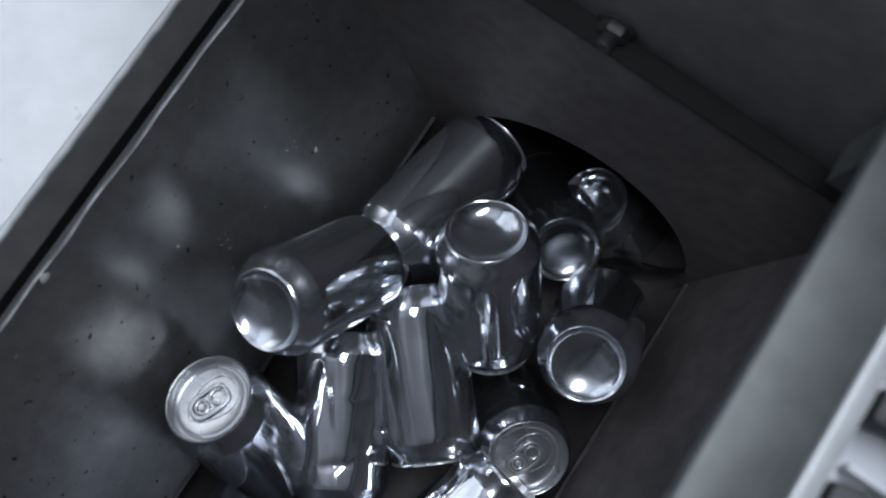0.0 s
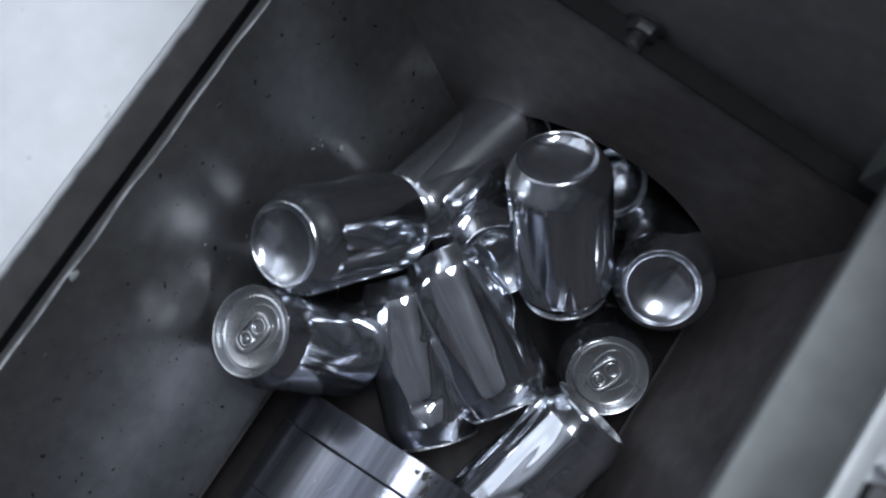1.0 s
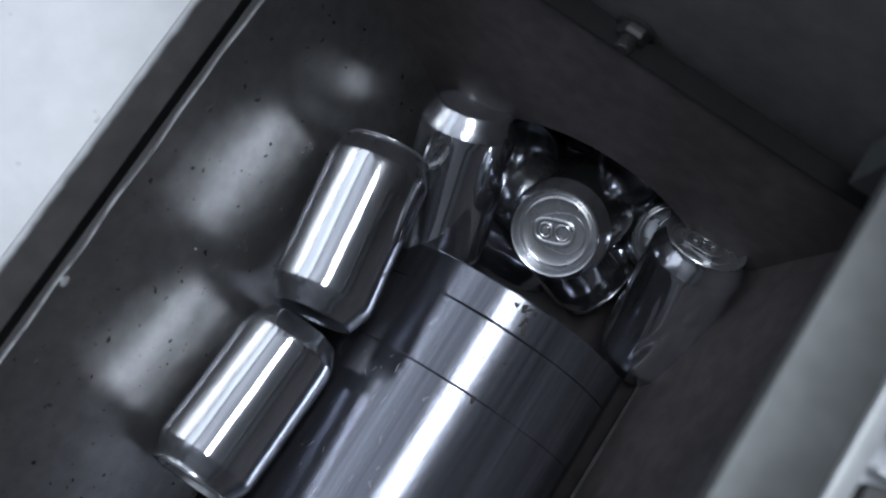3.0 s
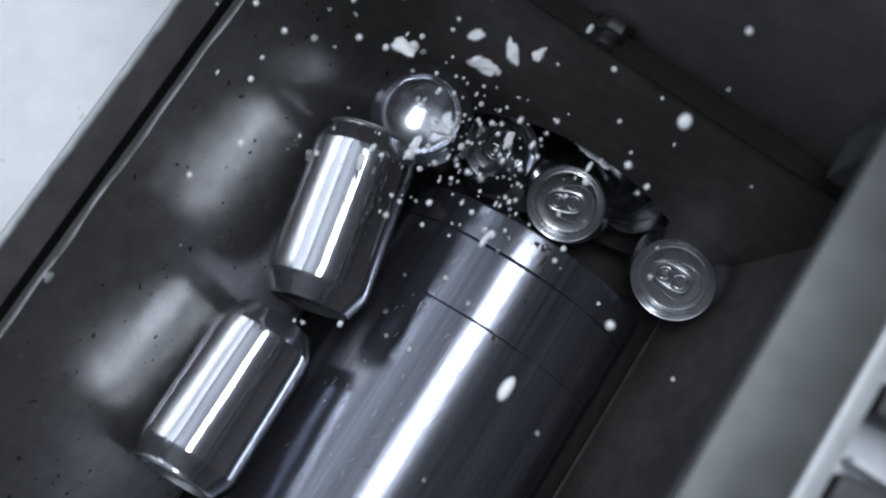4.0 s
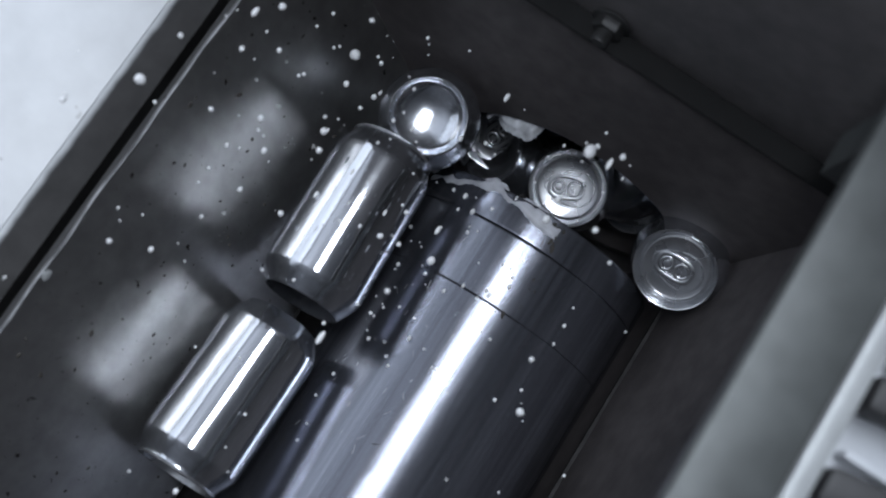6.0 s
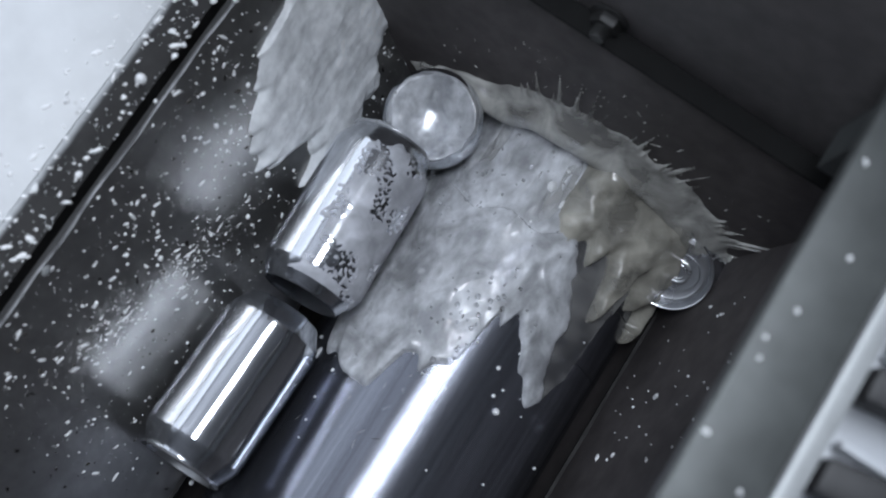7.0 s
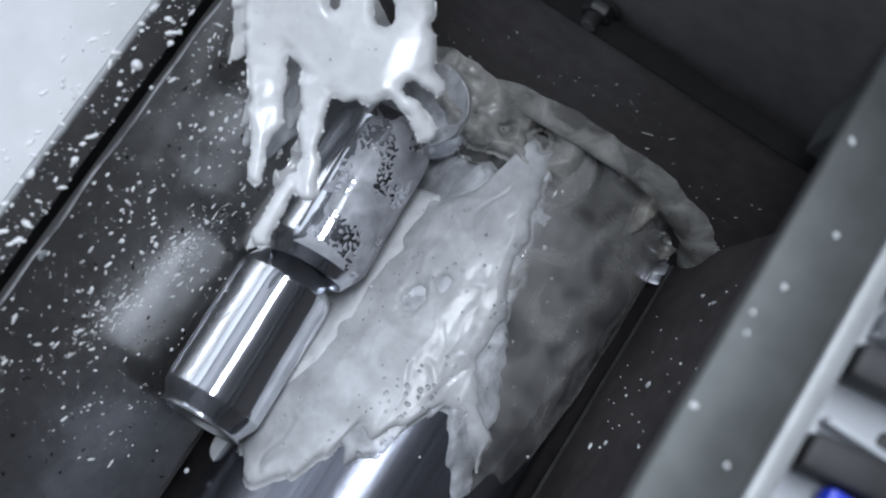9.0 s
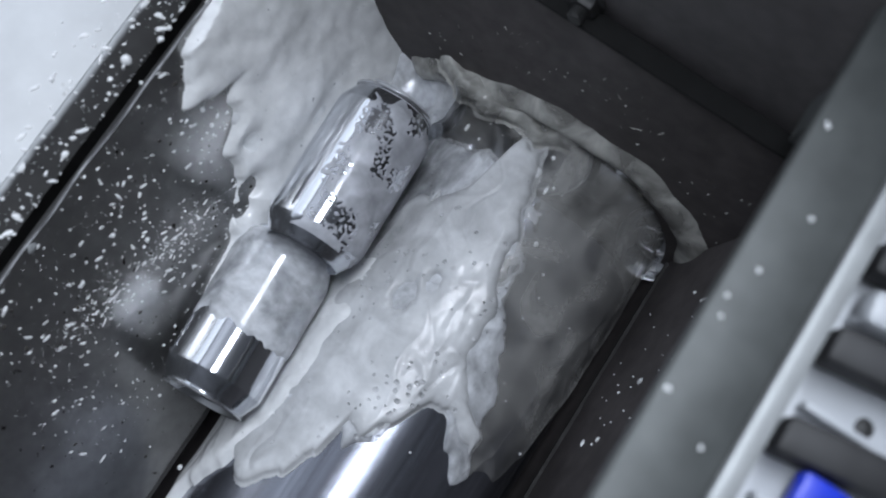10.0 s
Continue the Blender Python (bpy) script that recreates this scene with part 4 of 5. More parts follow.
def heap_height(u, v):
    a, y = -14 + 104 * u, 0.12 + 0.125 * v
    edge = 0.198 + 0.008 * fbm(a * 0.06, 9.0) - 0.00012 * (a - 30)
    for at, w, reach in ((8, 5, 0.012), (22, 3.4, 0.018), (37, 4.4, 0.040), (54, 4, 0.012), (69, 4.0, 0.030)):
        edge -= reach * math.exp(-((a - at) / w) ** 2)
    d = min(y - edge, (a - 1) * 0.0016, (88 - a) * 0.0016)
    rise = max(0.0, y - 0.200)
    return swell(d, 0.005 + 0.30 * rise + 0.009 * math.exp(-((a - 50) / 20) ** 2) + 0.005 * fbm(a * 0.05, y * 32, 3), 0.016) + 0.0006 * nz(a * 0.25, y * 150, 8)


def tip_height(u, v):
    a, y = -72 + 90 * u, 0.17 + 0.045 * v
    mid = 0.203 - 0.0002 * abs(a + 25) + 0.004 * nz(a * 0.12, 2.2)
    d = min(0.0028 + 0.0045 * fbm(a * 0.1, 7.7) - abs(y - mid), (a + 62) * 0.0016, (4 - a) * 0.0016)
    return swell(d, 0.0011, 0.003)


def on_west(y0, y1, s0, s1):
    up = Vector((RIM_X - SEAM_L, 0, RIM_Z)).normalized()

    def place(u, v):
        return Vector((SEAM_L, y0 + (y1 - y0) * u, 0)) + up * (s0 + (s1 - s0) * v), WEST_N
    return place


def gush_height(u, v):
    y, s = 0.10 + 0.18 * u, 0.03 + 0.16 * v
    edge = steps(s, ((0.042, 0.20), (0.052, 0.160), (0.064, 0.140), (0.074, 0.160), (0.084, 0.158), (0.099, 0.129), (0.115, 0.129), (0.1275, 0.137), (0.145, 0.156), (0.159, 0.174), (0.1655, 0.206), (0.185, 0.25)))
    edge += 0.007 * fbm(s * 60, y * 18, 1.1)
    for at, w, reach in ((0.066, 0.0026, 0.010), (0.106, 0.0030, 0.010), (0.120, 0.005, 0.006)):
        edge -= reach * math.exp(-((s - at) / w) ** 2)
    inner = steps(y, ((0.15, 0.046), (0.19, 0.051), (0.2226, 0.066), (0.25, 0.086), (0.28, 0.090)))
    d = min(y - edge, s - inner + 0.009 * fbm(y * 34, s * 50, 3.0))
    return swell(d, 0.0052 + 0.0020 * fbm(y * 16, s * 26, 6), 0.014) + 0.0006 * fbm(y * 55 + s * 60, s * 110 - y * 30, 5)


def pour_height(u, v):
    y, s = 0.03 + 0.27 * u, 0.02 + 0.19 * v
    edge = steps(s, ((0.05, 0.060), (0.062, 0.047), (0.073, 0.076), (0.10, 0.106), (0.139, 0.138), (0.150, 0.146), (0.158, 0.126), (0.166, 0.115), (0.176, 0.128), (0.19, 0.137), (0.20, 0.19)))
    edge += 0.004 * fbm(s * 60, y * 18, 2.1)
    for at, w, reach in ((0.064, 0.005, 0.012), (0.120, 0.006, 0.010)):
        edge -= reach * math.exp(-((s - at) / w) ** 2)
    d = min(y - edge, 0.205 - s)
    for cy, cs, r in ((0.107, 0.088, 0.0065), (0.094, 0.082, 0.006), (0.128, 0.112, 0.003)):
        d = min(d, math.hypot((y - cy) * 0.75, cs - s) - r)
    return swell(d, 0.0085 + 0.0042 * fbm(y * 22, s * 22, 3), 0.017)


SPIKES = [(random.Random(77 + k).uniform(-30, 66), random.Random(177 + k).random(), random.Random(277 + k).uniform(0.2, 0.5)) for k in range(50)]
OUTER = ((-66, 0.155), (-55, 0.147), (-48, 0.142), (-38, 0.134), (-28, 0.138), (-10, 0.140), (10, 0.141), (25, 0.145), (42, 0.148), (62, 0.139), (80, 0.130), (92, 0.121))
INNER = ((-66, 0.128), (-55, 0.108), (-34, 0.084), (0, 0.080), (22, 0.083), (44, 0.092), (66, 0.103), (92, 0.110))


def north_height(u, v):
    x, z = -0.17 + 0.34 * u, -0.04 + 0.25 * v
    a, r = math.degrees(math.atan2(x, z - RAM_Z)), math.hypot(x, z - RAM_Z)
    outer = steps(a, OUTER) - 0.004 + 0.005 * fbm(a * 0.10, 1.0)
    for sa, length, w in SPIKES:
        da = abs(a - sa)
        if da < 2.5 * w:
            outer = max(outer, steps(sa, OUTER) - 0.003 + (0.006 + 0.034 * length ** 2) * max(0.0, 1 - da / w))
    inner = steps(a, INNER) + 0.005 * fbm(a * 0.08, 5.0)
    d = min(outer - r, r - inner, (a + 64) * 0.002, (91 - a) * 0.002)
    ridge = steps(a, ((-60, 0.130), (-30, 0.110), (0, 0.106), (30, 0.114), (60, 0.119))) + 0.004 * nz(a * 0.07, 2.0)
    thick = 0.0016 + 0.0105 * math.exp(-((r - ridge) / 0.013) ** 2)
    return swell(d, thick + 0.0014 * fbm(x * 38, z * 38, 2), 0.008)


def web_place(u, v):
    return Vector((-0.125 + 0.135 * u, 0.180 + 0.078 * v, 0.068)), Vector((0, -0.25, 1)).normalized()


def web_height(u, v):
    x, y = -0.125 + 0.135 * u, 0.180 + 0.078 * v
    edge = 0.212 + 0.9 * max(0.0, -0.085 - x) + 0.35 * max(0.0, x + 0.03) + 0.010 * fbm(x * 34, 2.0, 4)
    d = min(y - edge, (x + 0.122) * 0.8, 0.006 - x)
    for hx, hy, r in ((-0.050, 0.231, 0.0035), (-0.026, 0.238, 0.0095), (-0.088, 0.236, 0.004)):
        d = min(d, math.hypot(x - hx, y - hy) - r + 0.002 * nz(x * 200, y * 200))
    return swell(d, 0.011 + 0.22 * max(0.0, y - 0.225) + 0.005 * fbm(x * 40, y * 40, 6), 0.013)


def on_north(u, v):
    x, z = -0.17 + 0.34 * u, -0.04 + 0.25 * v
    return Vector((x, YF + LEAN * z, z)), Vector((0, -1, LEAN)).normalized()


def can_coat(name, face, z0, z1, cover, reach, seed, mat, label):
    """A film of foam on a can's side; face is the can's own bearing that it looks to, in degrees."""
    def place(u, v):
        a = radians(face - 98 + 196 * u)
        n = Vector((math.cos(a), math.sin(a), 0))
        z = z0 + (z1 - z0) * v
        shoulder = max(0.0, abs(z) - 0.041)
        return n * (0.0331 - 0.35 * shoulder) + Vector((0, 0, z)), n

    def height(u, v):
        b, z = -98 + 196 * u, z0 + (z1 - z0) * v
        d = 0.0018 * (cover + 0.7 * fbm(b * 0.022, z * 30, seed))
        swarm = nz(b * 0.035, z * 45, seed + 9) - 0.02
        if swarm > 0 and cover < 1:
            d = min(d, 0.0012 - 0.02 * max(0.0, nz(b * 0.24, z * 420, seed + 5) + 0.9 * swarm - 0.14))
        d = min(d, (reach + 16 * fbm(z * 50, 4, seed) - abs(b)) * 0.0001, (z1 - 0.010 + 0.009 * fbm(b * 0.026, 3, seed) - z) * 0.3, (z - z0) * 0.3 + 0.0006 * nz(b * 0.06, 9))
        return max(min(d, 0.0011), -0.001)
    return foam_sheet(name, place, height, 230, 150, mat, label, 0.0011)


def cap_coat(name, at_lid, seed, label):
    """A skin of foam over a can's end."""
    k = 1 if at_lid else -1
    base = 0.0545 if at_lid else 0.0492

    def warp(p):
        r = math.hypot(p.x, p.y)
        z = base + (0.0008 if at_lid else 0.0090 * (r / 0.0262) ** 2) + 0.0010 * nz(p.x * 120, p.y * 120, seed)
        return Vector((p.x, p.y, k * z))
    bm = lathe([(0, 0)] + [(0.0262 * i / 12, 0) for i in range(1, 13)], 48, warp=warp)
    return tagged(finish(name, bm, FOAM_COAT), label, "foam", group="foam over the press")


def end_coat(name, label):
    """Foam lying in a can's domed base and hanging over its rim."""
    def place(u, v):
        a = 2 * math.pi * u
        out = Vector((math.cos(a), math.sin(a), 0))
        if v < 0.55:
            r = 0.0272 * v / 0.55
            return out * r + Vector((0, 0, -0.0500 - 0.0105 * (r / 0.0272) ** 2)), Vector((0, 0, -1))
        z = 0.0605 - 0.026 * (v - 0.55) / 0.45
        return out * (0.0335 - 0.35 * max(0.0, z - 0.041)) + Vector((0, 0, -z)), (out * 0.9 + Vector((0, 0, -0.4))).normalized()

    def height(u, v):
        x, y = math.cos(2 * math.pi * u) * v, math.sin(2 * math.pi * u) * v
        d = 0.0013 + 0.0030 * fbm(x * 2.2, y * 2.2, 31) + 0.0008 * nz(x * 9, y * 9, 3)
        d = min(d, (0.66 + 0.30 * fbm(x * 0.9, y * 0.9, 8) - v) * 0.012)
        return max(min(d, 0.0032), -0.001)
    return foam_sheet(name, place, height, 120, 80, FOAM_FILM, label, 0.001)


def make_drop(r, squash, seed):
    bm = bmesh.new()
    bmesh.ops.create_icosphere(bm, subdivisions=2, radius=r)
    for v in bm.verts:
        k = 1 + 0.10 * nz(v.co.x / r, v.co.y / r, v.co.z / r + seed)
        v.co = Vector((v.co.x * k, v.co.y * k * squash, v.co.z * k))
    return tagged(finish("foam_drop", bm, FOAM), "round white drop of foam flung into the air", "drop", group="flying drops")


def splat_mesh(count, seed, place, rmin, rmax, kind_len):
    """Flat drops that cling to a surface."""
    rnd = random.Random(seed)
    bm = bmesh.new()
    for _ in range(count):
        p, n, along = place(rnd)
        r = rmin + (rmax - rmin) * rnd.random() ** 4.2
        long = 1 + kind_len * rnd.random() ** 2
        side = n.cross(along).normalized()
        turn = rnd.gauss(0, 0.5)
        e1 = along * math.cos(turn) + side * math.sin(turn)
        e2 = n.cross(e1).normalized()
        ring = []
        for i in range(10):
            a = 2 * math.pi * i / 10
            w = 1 + 0.25 * rnd.uniform(-1, 1)
            ring.append(bm.verts.new(p + e1 * (r * long * w * math.cos(a)) + e2 * (r * w * math.sin(a)) - n * 0.0006))
        mid = [bm.verts.new(p + (v.co + n * 0.0006 - p) * 0.6 + n * (0.25 * r + 0.0002)) for v in ring]
        top = bm.verts.new(p + n * (0.36 * r + 0.0003))
        for i in range(10):
            j = (i + 1) % 10
            bm.faces.new((ring[i], ring[j], mid[j], mid[i]))
            bm.faces.new((mid[i], mid[j], top))
    return bm


def splatter(name, label, count, seed, place, rmin, rmax, kind_len, mat=FOAM):
    return tagged(finish(name, splat_mesh(count, seed, place, rmin, rmax, kind_len), mat), label, "splatter", kind="stuff")


WEST_UP = Vector((RIM_X - SEAM_L, 0, RIM_Z)).normalized()


def ram_mark(a0, a1, y0, y1):
    def place(rnd):
        a = radians(rnd.uniform(a0, a1))
        n = Vector((math.sin(a), 0, math.cos(a)))
        return n * (RAM_R - 0.0003) + Vector((0, rnd.uniform(y0, y1), 0)), n, Vector((0, 1, 0))
    return place


for ob in (
    part("stain", splat_mesh(34, 41, ram_mark(-3, 7, -0.022, -0.004), 0.0003, 0.0026, 0.8), DIRT, ram, "dark oily specks near the tip"),
    part("stain", splat_mesh(26, 42, ram_mark(-6, 10, -0.075, -0.026), 0.0003, 0.0015, 1.5), DIRT, ram, "dark oily specks along the shine"),
    part("scratch", splat_mesh(46, 43, ram_mark(-48, -6, -0.20, -0.028), 0.00012, 0.00030, 42), RAIL_EDGE, ram, "fine bright scratches along the barrel"),
    part("scratch", splat_mesh(40, 44, ram_mark(-60, 24, -0.26, -0.074), 0.00012, 0.0004, 36), DIRT, ram, "fine dark scratches along the barrel"),
):
    tagged(ob, kind="stuff")


def splat_west(rnd):
    y = 0.27 - 0.36 * rnd.random() ** 1.7
    s = 0.196 * (0.18 + 0.82 * rnd.random() ** 0.8)
    p = Vector((SEAM_L, y, 0)) + WEST_UP * s + WEST_N * dent_depth(y, s)
    return p, WEST_N, (WEST_UP * 0.5 + Vector((0, -1, 0))).normalized()


def splat_rim(rnd):
    x = -0.234 - abs(rnd.gauss(0, 0.02))
    return Vector((x, rnd.uniform(-0.05, 0.22), 0.1620 if x < -0.2568 else 0.1616)), Vector((0, 0, 1)), Vector((-0.5, -1, 0)).normalized()


def splat_east(rnd):
    z = 0.02 + 0.12 * rnd.random()
    n = Vector((-1, 0, 0.22)).normalized()
    return Vector((SEAM_R + 0.22 * z, rnd.uniform(0.09, 0.22), z)) + n * 0.0004, n, Vector((0, 0.4, -1)).normalized()


def splat_rail(rnd):
    return Vector((rnd.uniform(0.079, 0.112), rnd.uniform(0.02, 0.26), 0.3602)), Vector((0, 0, 1)), Vector((0, 1, 0))


def grit_west(rnd):
    y, s = rnd.uniform(-0.10, 0.22), rnd.uniform(0.02, 0.19)
    return Vector((SEAM_L, y, 0)) + WEST_UP * s + WEST_N * dent_depth(y, s), WEST_N, Vector((0, 1, 0))


def chips_west(rnd):
    y, s = rnd.choice(((0.148, 0.098), (0.157, 0.079), (0.143, 0.092), (0.076, 0.099), (0.055, 0.125))), 0
    y, s = y[0] + rnd.gauss(0, 0.003), y[1] + rnd.gauss(0, 0.003)
    return Vector((SEAM_L, y, 0)) + WEST_UP * s + WEST_N * dent_depth(y, s), WEST_N, (WEST_UP + Vector((0, 0.6, 0))).normalized()


splatter("wall_grit", "dark dried grit stuck to the hopper side", 150, 31, grit_west, 0.0003, 0.0015, 1.5, DIRT)
splatter("wall_chips", "pale chips on the hopper side", 14, 33, chips_west, 0.0004, 0.0012, 2.2, GRIT)


def streak_west(rnd):
    k = rnd.random()
    y, s = 0.09 - 0.13 * k + rnd.gauss(0, 0.010), 0.095 + 0.045 * k + rnd.gauss(0, 0.008)
    return Vector((SEAM_L, y, 0)) + WEST_UP * s + WEST_N * dent_depth(y, s), WEST_N, (WEST_UP * 0.45 + Vector((0, -1, 0))).normalized()


def capsule(px, py, ax, ay, bx, by, r0, r1):
    dx, dy = bx - ax, by - ay
    t = min(1.0, max(0.0, ((px - ax) * dx + (py - ay) * dy) / (dx * dx + dy * dy)))
    return r0 + (r1 - r0) * t - math.hypot(px - ax - dx * t, py - ay - dy * t)


# lobes of the splash: two ends and two radii each, in millimetres
SPLASH_LOBES = ((-13, 38, 16, 10, 24, 22), (-42, 38, -44, -16, 13, 10), (16, 14, 44, 20, 17, 15), (-34, 46, 40, 42, 17, 15), (-4, 22, 32, 26, 22, 18), (-14, 0, -18, -46, 8, 4.2), (-18, -46, -19, -63, 4, 5.4),
         (20, 4, 44, -14, 7, 3.6), (44, -16, 52, -28, 3.4, 5.6), (-44, -16, -48, -48, 6, 3), (-48, -48, -49, -53, 4, 4.6), (40, 8, 58, -2, 5, 4), (-28, -58, -46, -88, 4.4, 5.2))


def splash_depth(x, y):
    total = 0.0
    for lobe in SPLASH_LOBES:
        total += math.exp(min(30.0, capsule(x, y, *lobe) / 2.2))
    d = 2.2 * math.log(max(total, 1e-9)) + 3.2 * fbm(x * 0.06, y * 0.06, 2)
    for hx, hy, r in ((-2, 48, 4), (27, 42, 7)):
        d = min(d, math.hypot(x - hx, (y - hy) * 0.7) - r)
    return d


def make_splash():
    """A leaping sheet of foam with fingers, closed on both sides."""
    bm = bmesh.new()
    n_x, n_y, x0, y0, step = 142, 168, -68.0, -98.0, 1.0
    front, back = {}, {}
    for i in range(n_x):
        for j in range(n_y):
            x, y = x0 + i * step, y0 + j * step
            d = splash_depth(x, y)
            if d > -1.2:
                d0 = max(d, 0.0)
                h = 4.0 * math.sqrt(1 - (1 - min(d0 / 6.0, 1)) ** 2) + 0.5 * fbm(x * 0.05, y * 0.05, 8) * min(1, d0 / 4)
                bow = 7 * math.sin(x * 0.045) * math.cos(y * 0.03)
                front[i, j] = bm.verts.new(Vector((x, y, bow + h)) * 0.001)
                back[i, j] = bm.verts.new(Vector((x, y, bow - h * 0.8 - 0.05)) * 0.001)
    for (i, j) in front:
        cell = ((i, j), (i + 1, j), (i + 1, j + 1), (i, j + 1))
        if all(c in front for c in cell):
            bm.faces.new([front[c] for c in cell])
            bm.faces.new([back[c] for c in reversed(cell)])
    edge = [e for e in bm.edges if len(e.link_faces) == 1]
    lookup = {front[c]: back[c] for c in front}
    for e in edge:
        a, b = e.verts
        if a in lookup and b in lookup:
            bm.faces.new((a, b, lookup[b], lookup[a]))
    for v in [v for v in bm.verts if not v.link_faces]:
        bm.verts.remove(v)
    return tagged(finish("foam_splash", bm, FOAM), "leaping white foam splash with round-ended fingers", "foam", group="foam over the press")


def splat_north(rnd):
    a, r = radians(rnd.uniform(-48, 62)), rnd.uniform(0.138, 0.185)
    x, z = r * math.sin(a), RAM_Z + r * math.cos(a)
    z = min(z, 0.188)
    return Vector((x, YF + LEAN * z - 0.0004, z)), Vector((0, -1, LEAN)).normalized(), Vector((math.sin(a) + 0.25, LEAN * math.cos(a), math.cos(a))).normalized()


FOAM_THINGS = {
    "fling": splatter("foam_splatter", "fine foam streaks flung up the dark end wall", 80, 14, splat_north, 0.00012, 0.0004, 18.0, FOAM_CREAM),
    "splash": make_splash(),
    "main": foam_sheet("foam_sheet", on_ram(-80, 80, -0.06, 0.24), main_height, 400, 380, FOAM_FILM, "torn white foam sheet with tongues running down the ram"),
    "cover": foam_sheet("foam_sheet", on_ram(-80, 92, -0.07, 0.25), cover_height, 400, 400, FOAM_WET, "smooth thick foam flowing over the ram with bubbles and folds"),
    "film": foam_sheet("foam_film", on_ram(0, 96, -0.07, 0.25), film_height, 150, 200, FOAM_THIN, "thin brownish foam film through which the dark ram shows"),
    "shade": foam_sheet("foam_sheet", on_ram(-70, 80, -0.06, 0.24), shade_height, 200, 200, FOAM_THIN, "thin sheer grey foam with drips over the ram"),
    "gutter": foam_sheet("foam_stream", on_ram(-112, -38, -0.13, 0.14), gutter_height, 110, 150, FOAM, "thick foam running along the gutter beside the ram"),
    "heap": foam_sheet("foam_mound", on_ram(-14, 90, 0.12, 0.245), heap_height, 150, 110, FOAM_TAN, "lumpy yellowish foam heaped over the ram tip with hanging drips"),
    "tip": foam_sheet("foam_streak", on_ram(-72, 18, 0.17, 0.215), tip_height, 120, 50, FOAM_COAT, "thin wet foam streak across the tip of the ram"),
    "gush": foam_sheet("foam_gush", on_west(0.10, 0.28, 0.03, 0.19), gush_height, 190, 180, FOAM_BURST, "white foam burst clinging to the hopper side"),
    "pour": foam_sheet("foam_pour", on_west(0.03, 0.30, 0.02, 0.21), pour_height, 170, 140, FOAM, "thick smooth white foam pouring over the hopper side"),
    "north": foam_sheet("foam_spray", on_north, north_height, 380, 280, FOAM_CREAM, "yellowish foam splashed over the end wall with thin spikes"),
    "web": foam_sheet("foam_web", web_place, web_height, 170, 100, FOAM_CREAM, "lumpy creamy foam with holes gathered round a can in the corner"),
    "coat_b": can_coat("foam_coat", FACE_B, -0.050, 0.060, 0.88, 78, 2.0, FOAM_COAT, "patchy foam film on a silver can"),
    "coat_a": can_coat("foam_coat", FACE_A, -0.054, 0.022, 1.1, 96, 6.0, FOAM_FILM, "foam coat over the end of a silver can"),
    "cap_f": end_coat("foam_coat", "wet white foam over the domed base of a can"),
    "cap_c": cap_coat("foam_film", True, 2.0, "grey foam film over a can lid"),
    "cap_k": cap_coat("foam_film", True, 4.0, "grey foam film over a sunken can lid"),
    "splat": splatter("foam_splatter", "white foam splashes over the dented hopper side", 2100, 5, splat_west, 0.00018, 0.0015, 2.2, FOAM),
    "streak": splatter("foam_splatter", "fine dried-looking foam streaks on the hopper side", 420, 8, streak_west, 0.0002, 0.0008, 6.0, FOAM),
    "rim": splatter("foam_splatter", "small foam splashes over the flange and the cover", 520, 6, splat_rim, 0.0002, 0.0020, 2.0),
    "rail": splatter("foam_splatter", "few round foam drops on the grey rail", 9, 12, splat_rail, 0.0012, 0.0024, 0.6),
    "east": splatter("foam_splatter", "few foam drops on the steep hopper side", 46, 7, splat_east, 0.0005, 0.0026, 1.5),
}


def surface_z(x, y):
    """The height at which a falling drop comes to rest."""
    if x < -0.2565:
        return 0.1624
    if x < SEAM_L:
        return (SEAM_L - x) / (SEAM_L - RIM_X) * RIM_Z + 0.001
    if abs(x) < RAM_R:
        return RAM_Z + math.sqrt(RAM_R ** 2 - x * x) + 0.0005
    return 0.0


def make_clot(r, seed):
    """A torn lump of foam with a tail."""
    bm = bmesh.new()
    bmesh.ops.create_icosphere(bm, subdivisions=3, radius=1)
    for v in bm.verts:
        k = 1 + 0.75 * nz(v.co.x * 1.3, v.co.y * 1.3, v.co.z * 1.3 + seed)
        v.co = Vector((v.co.x * k * r * 1.7, v.co.y * k * r * (0.8 + 0.3 * v.co.x), v.co.z * k * r * 0.6))
    return tagged(finish("foam_clot", bm, FOAM), "torn white lump of foam flung up", "foam", group="flying lumps")


CLOTS = ((-0.128, 0.197, 0.220, 0.0040), (-0.089, 0.219, 0.200, 0.0042), (-0.079, 0.2275, 0.220, 0.0036), (-0.0665, 0.242, 0.200, 0.0028), (-0.091, 0.195, 0.135, 0.0048),
         (-0.100, 0.180, 0.130, 0.0034), (-0.098, 0.217, 0.240, 0.0028), (-0.055, 0.2156, 0.120, 0.0036), (-0.121, 0.153, 0.130, 0.0030))


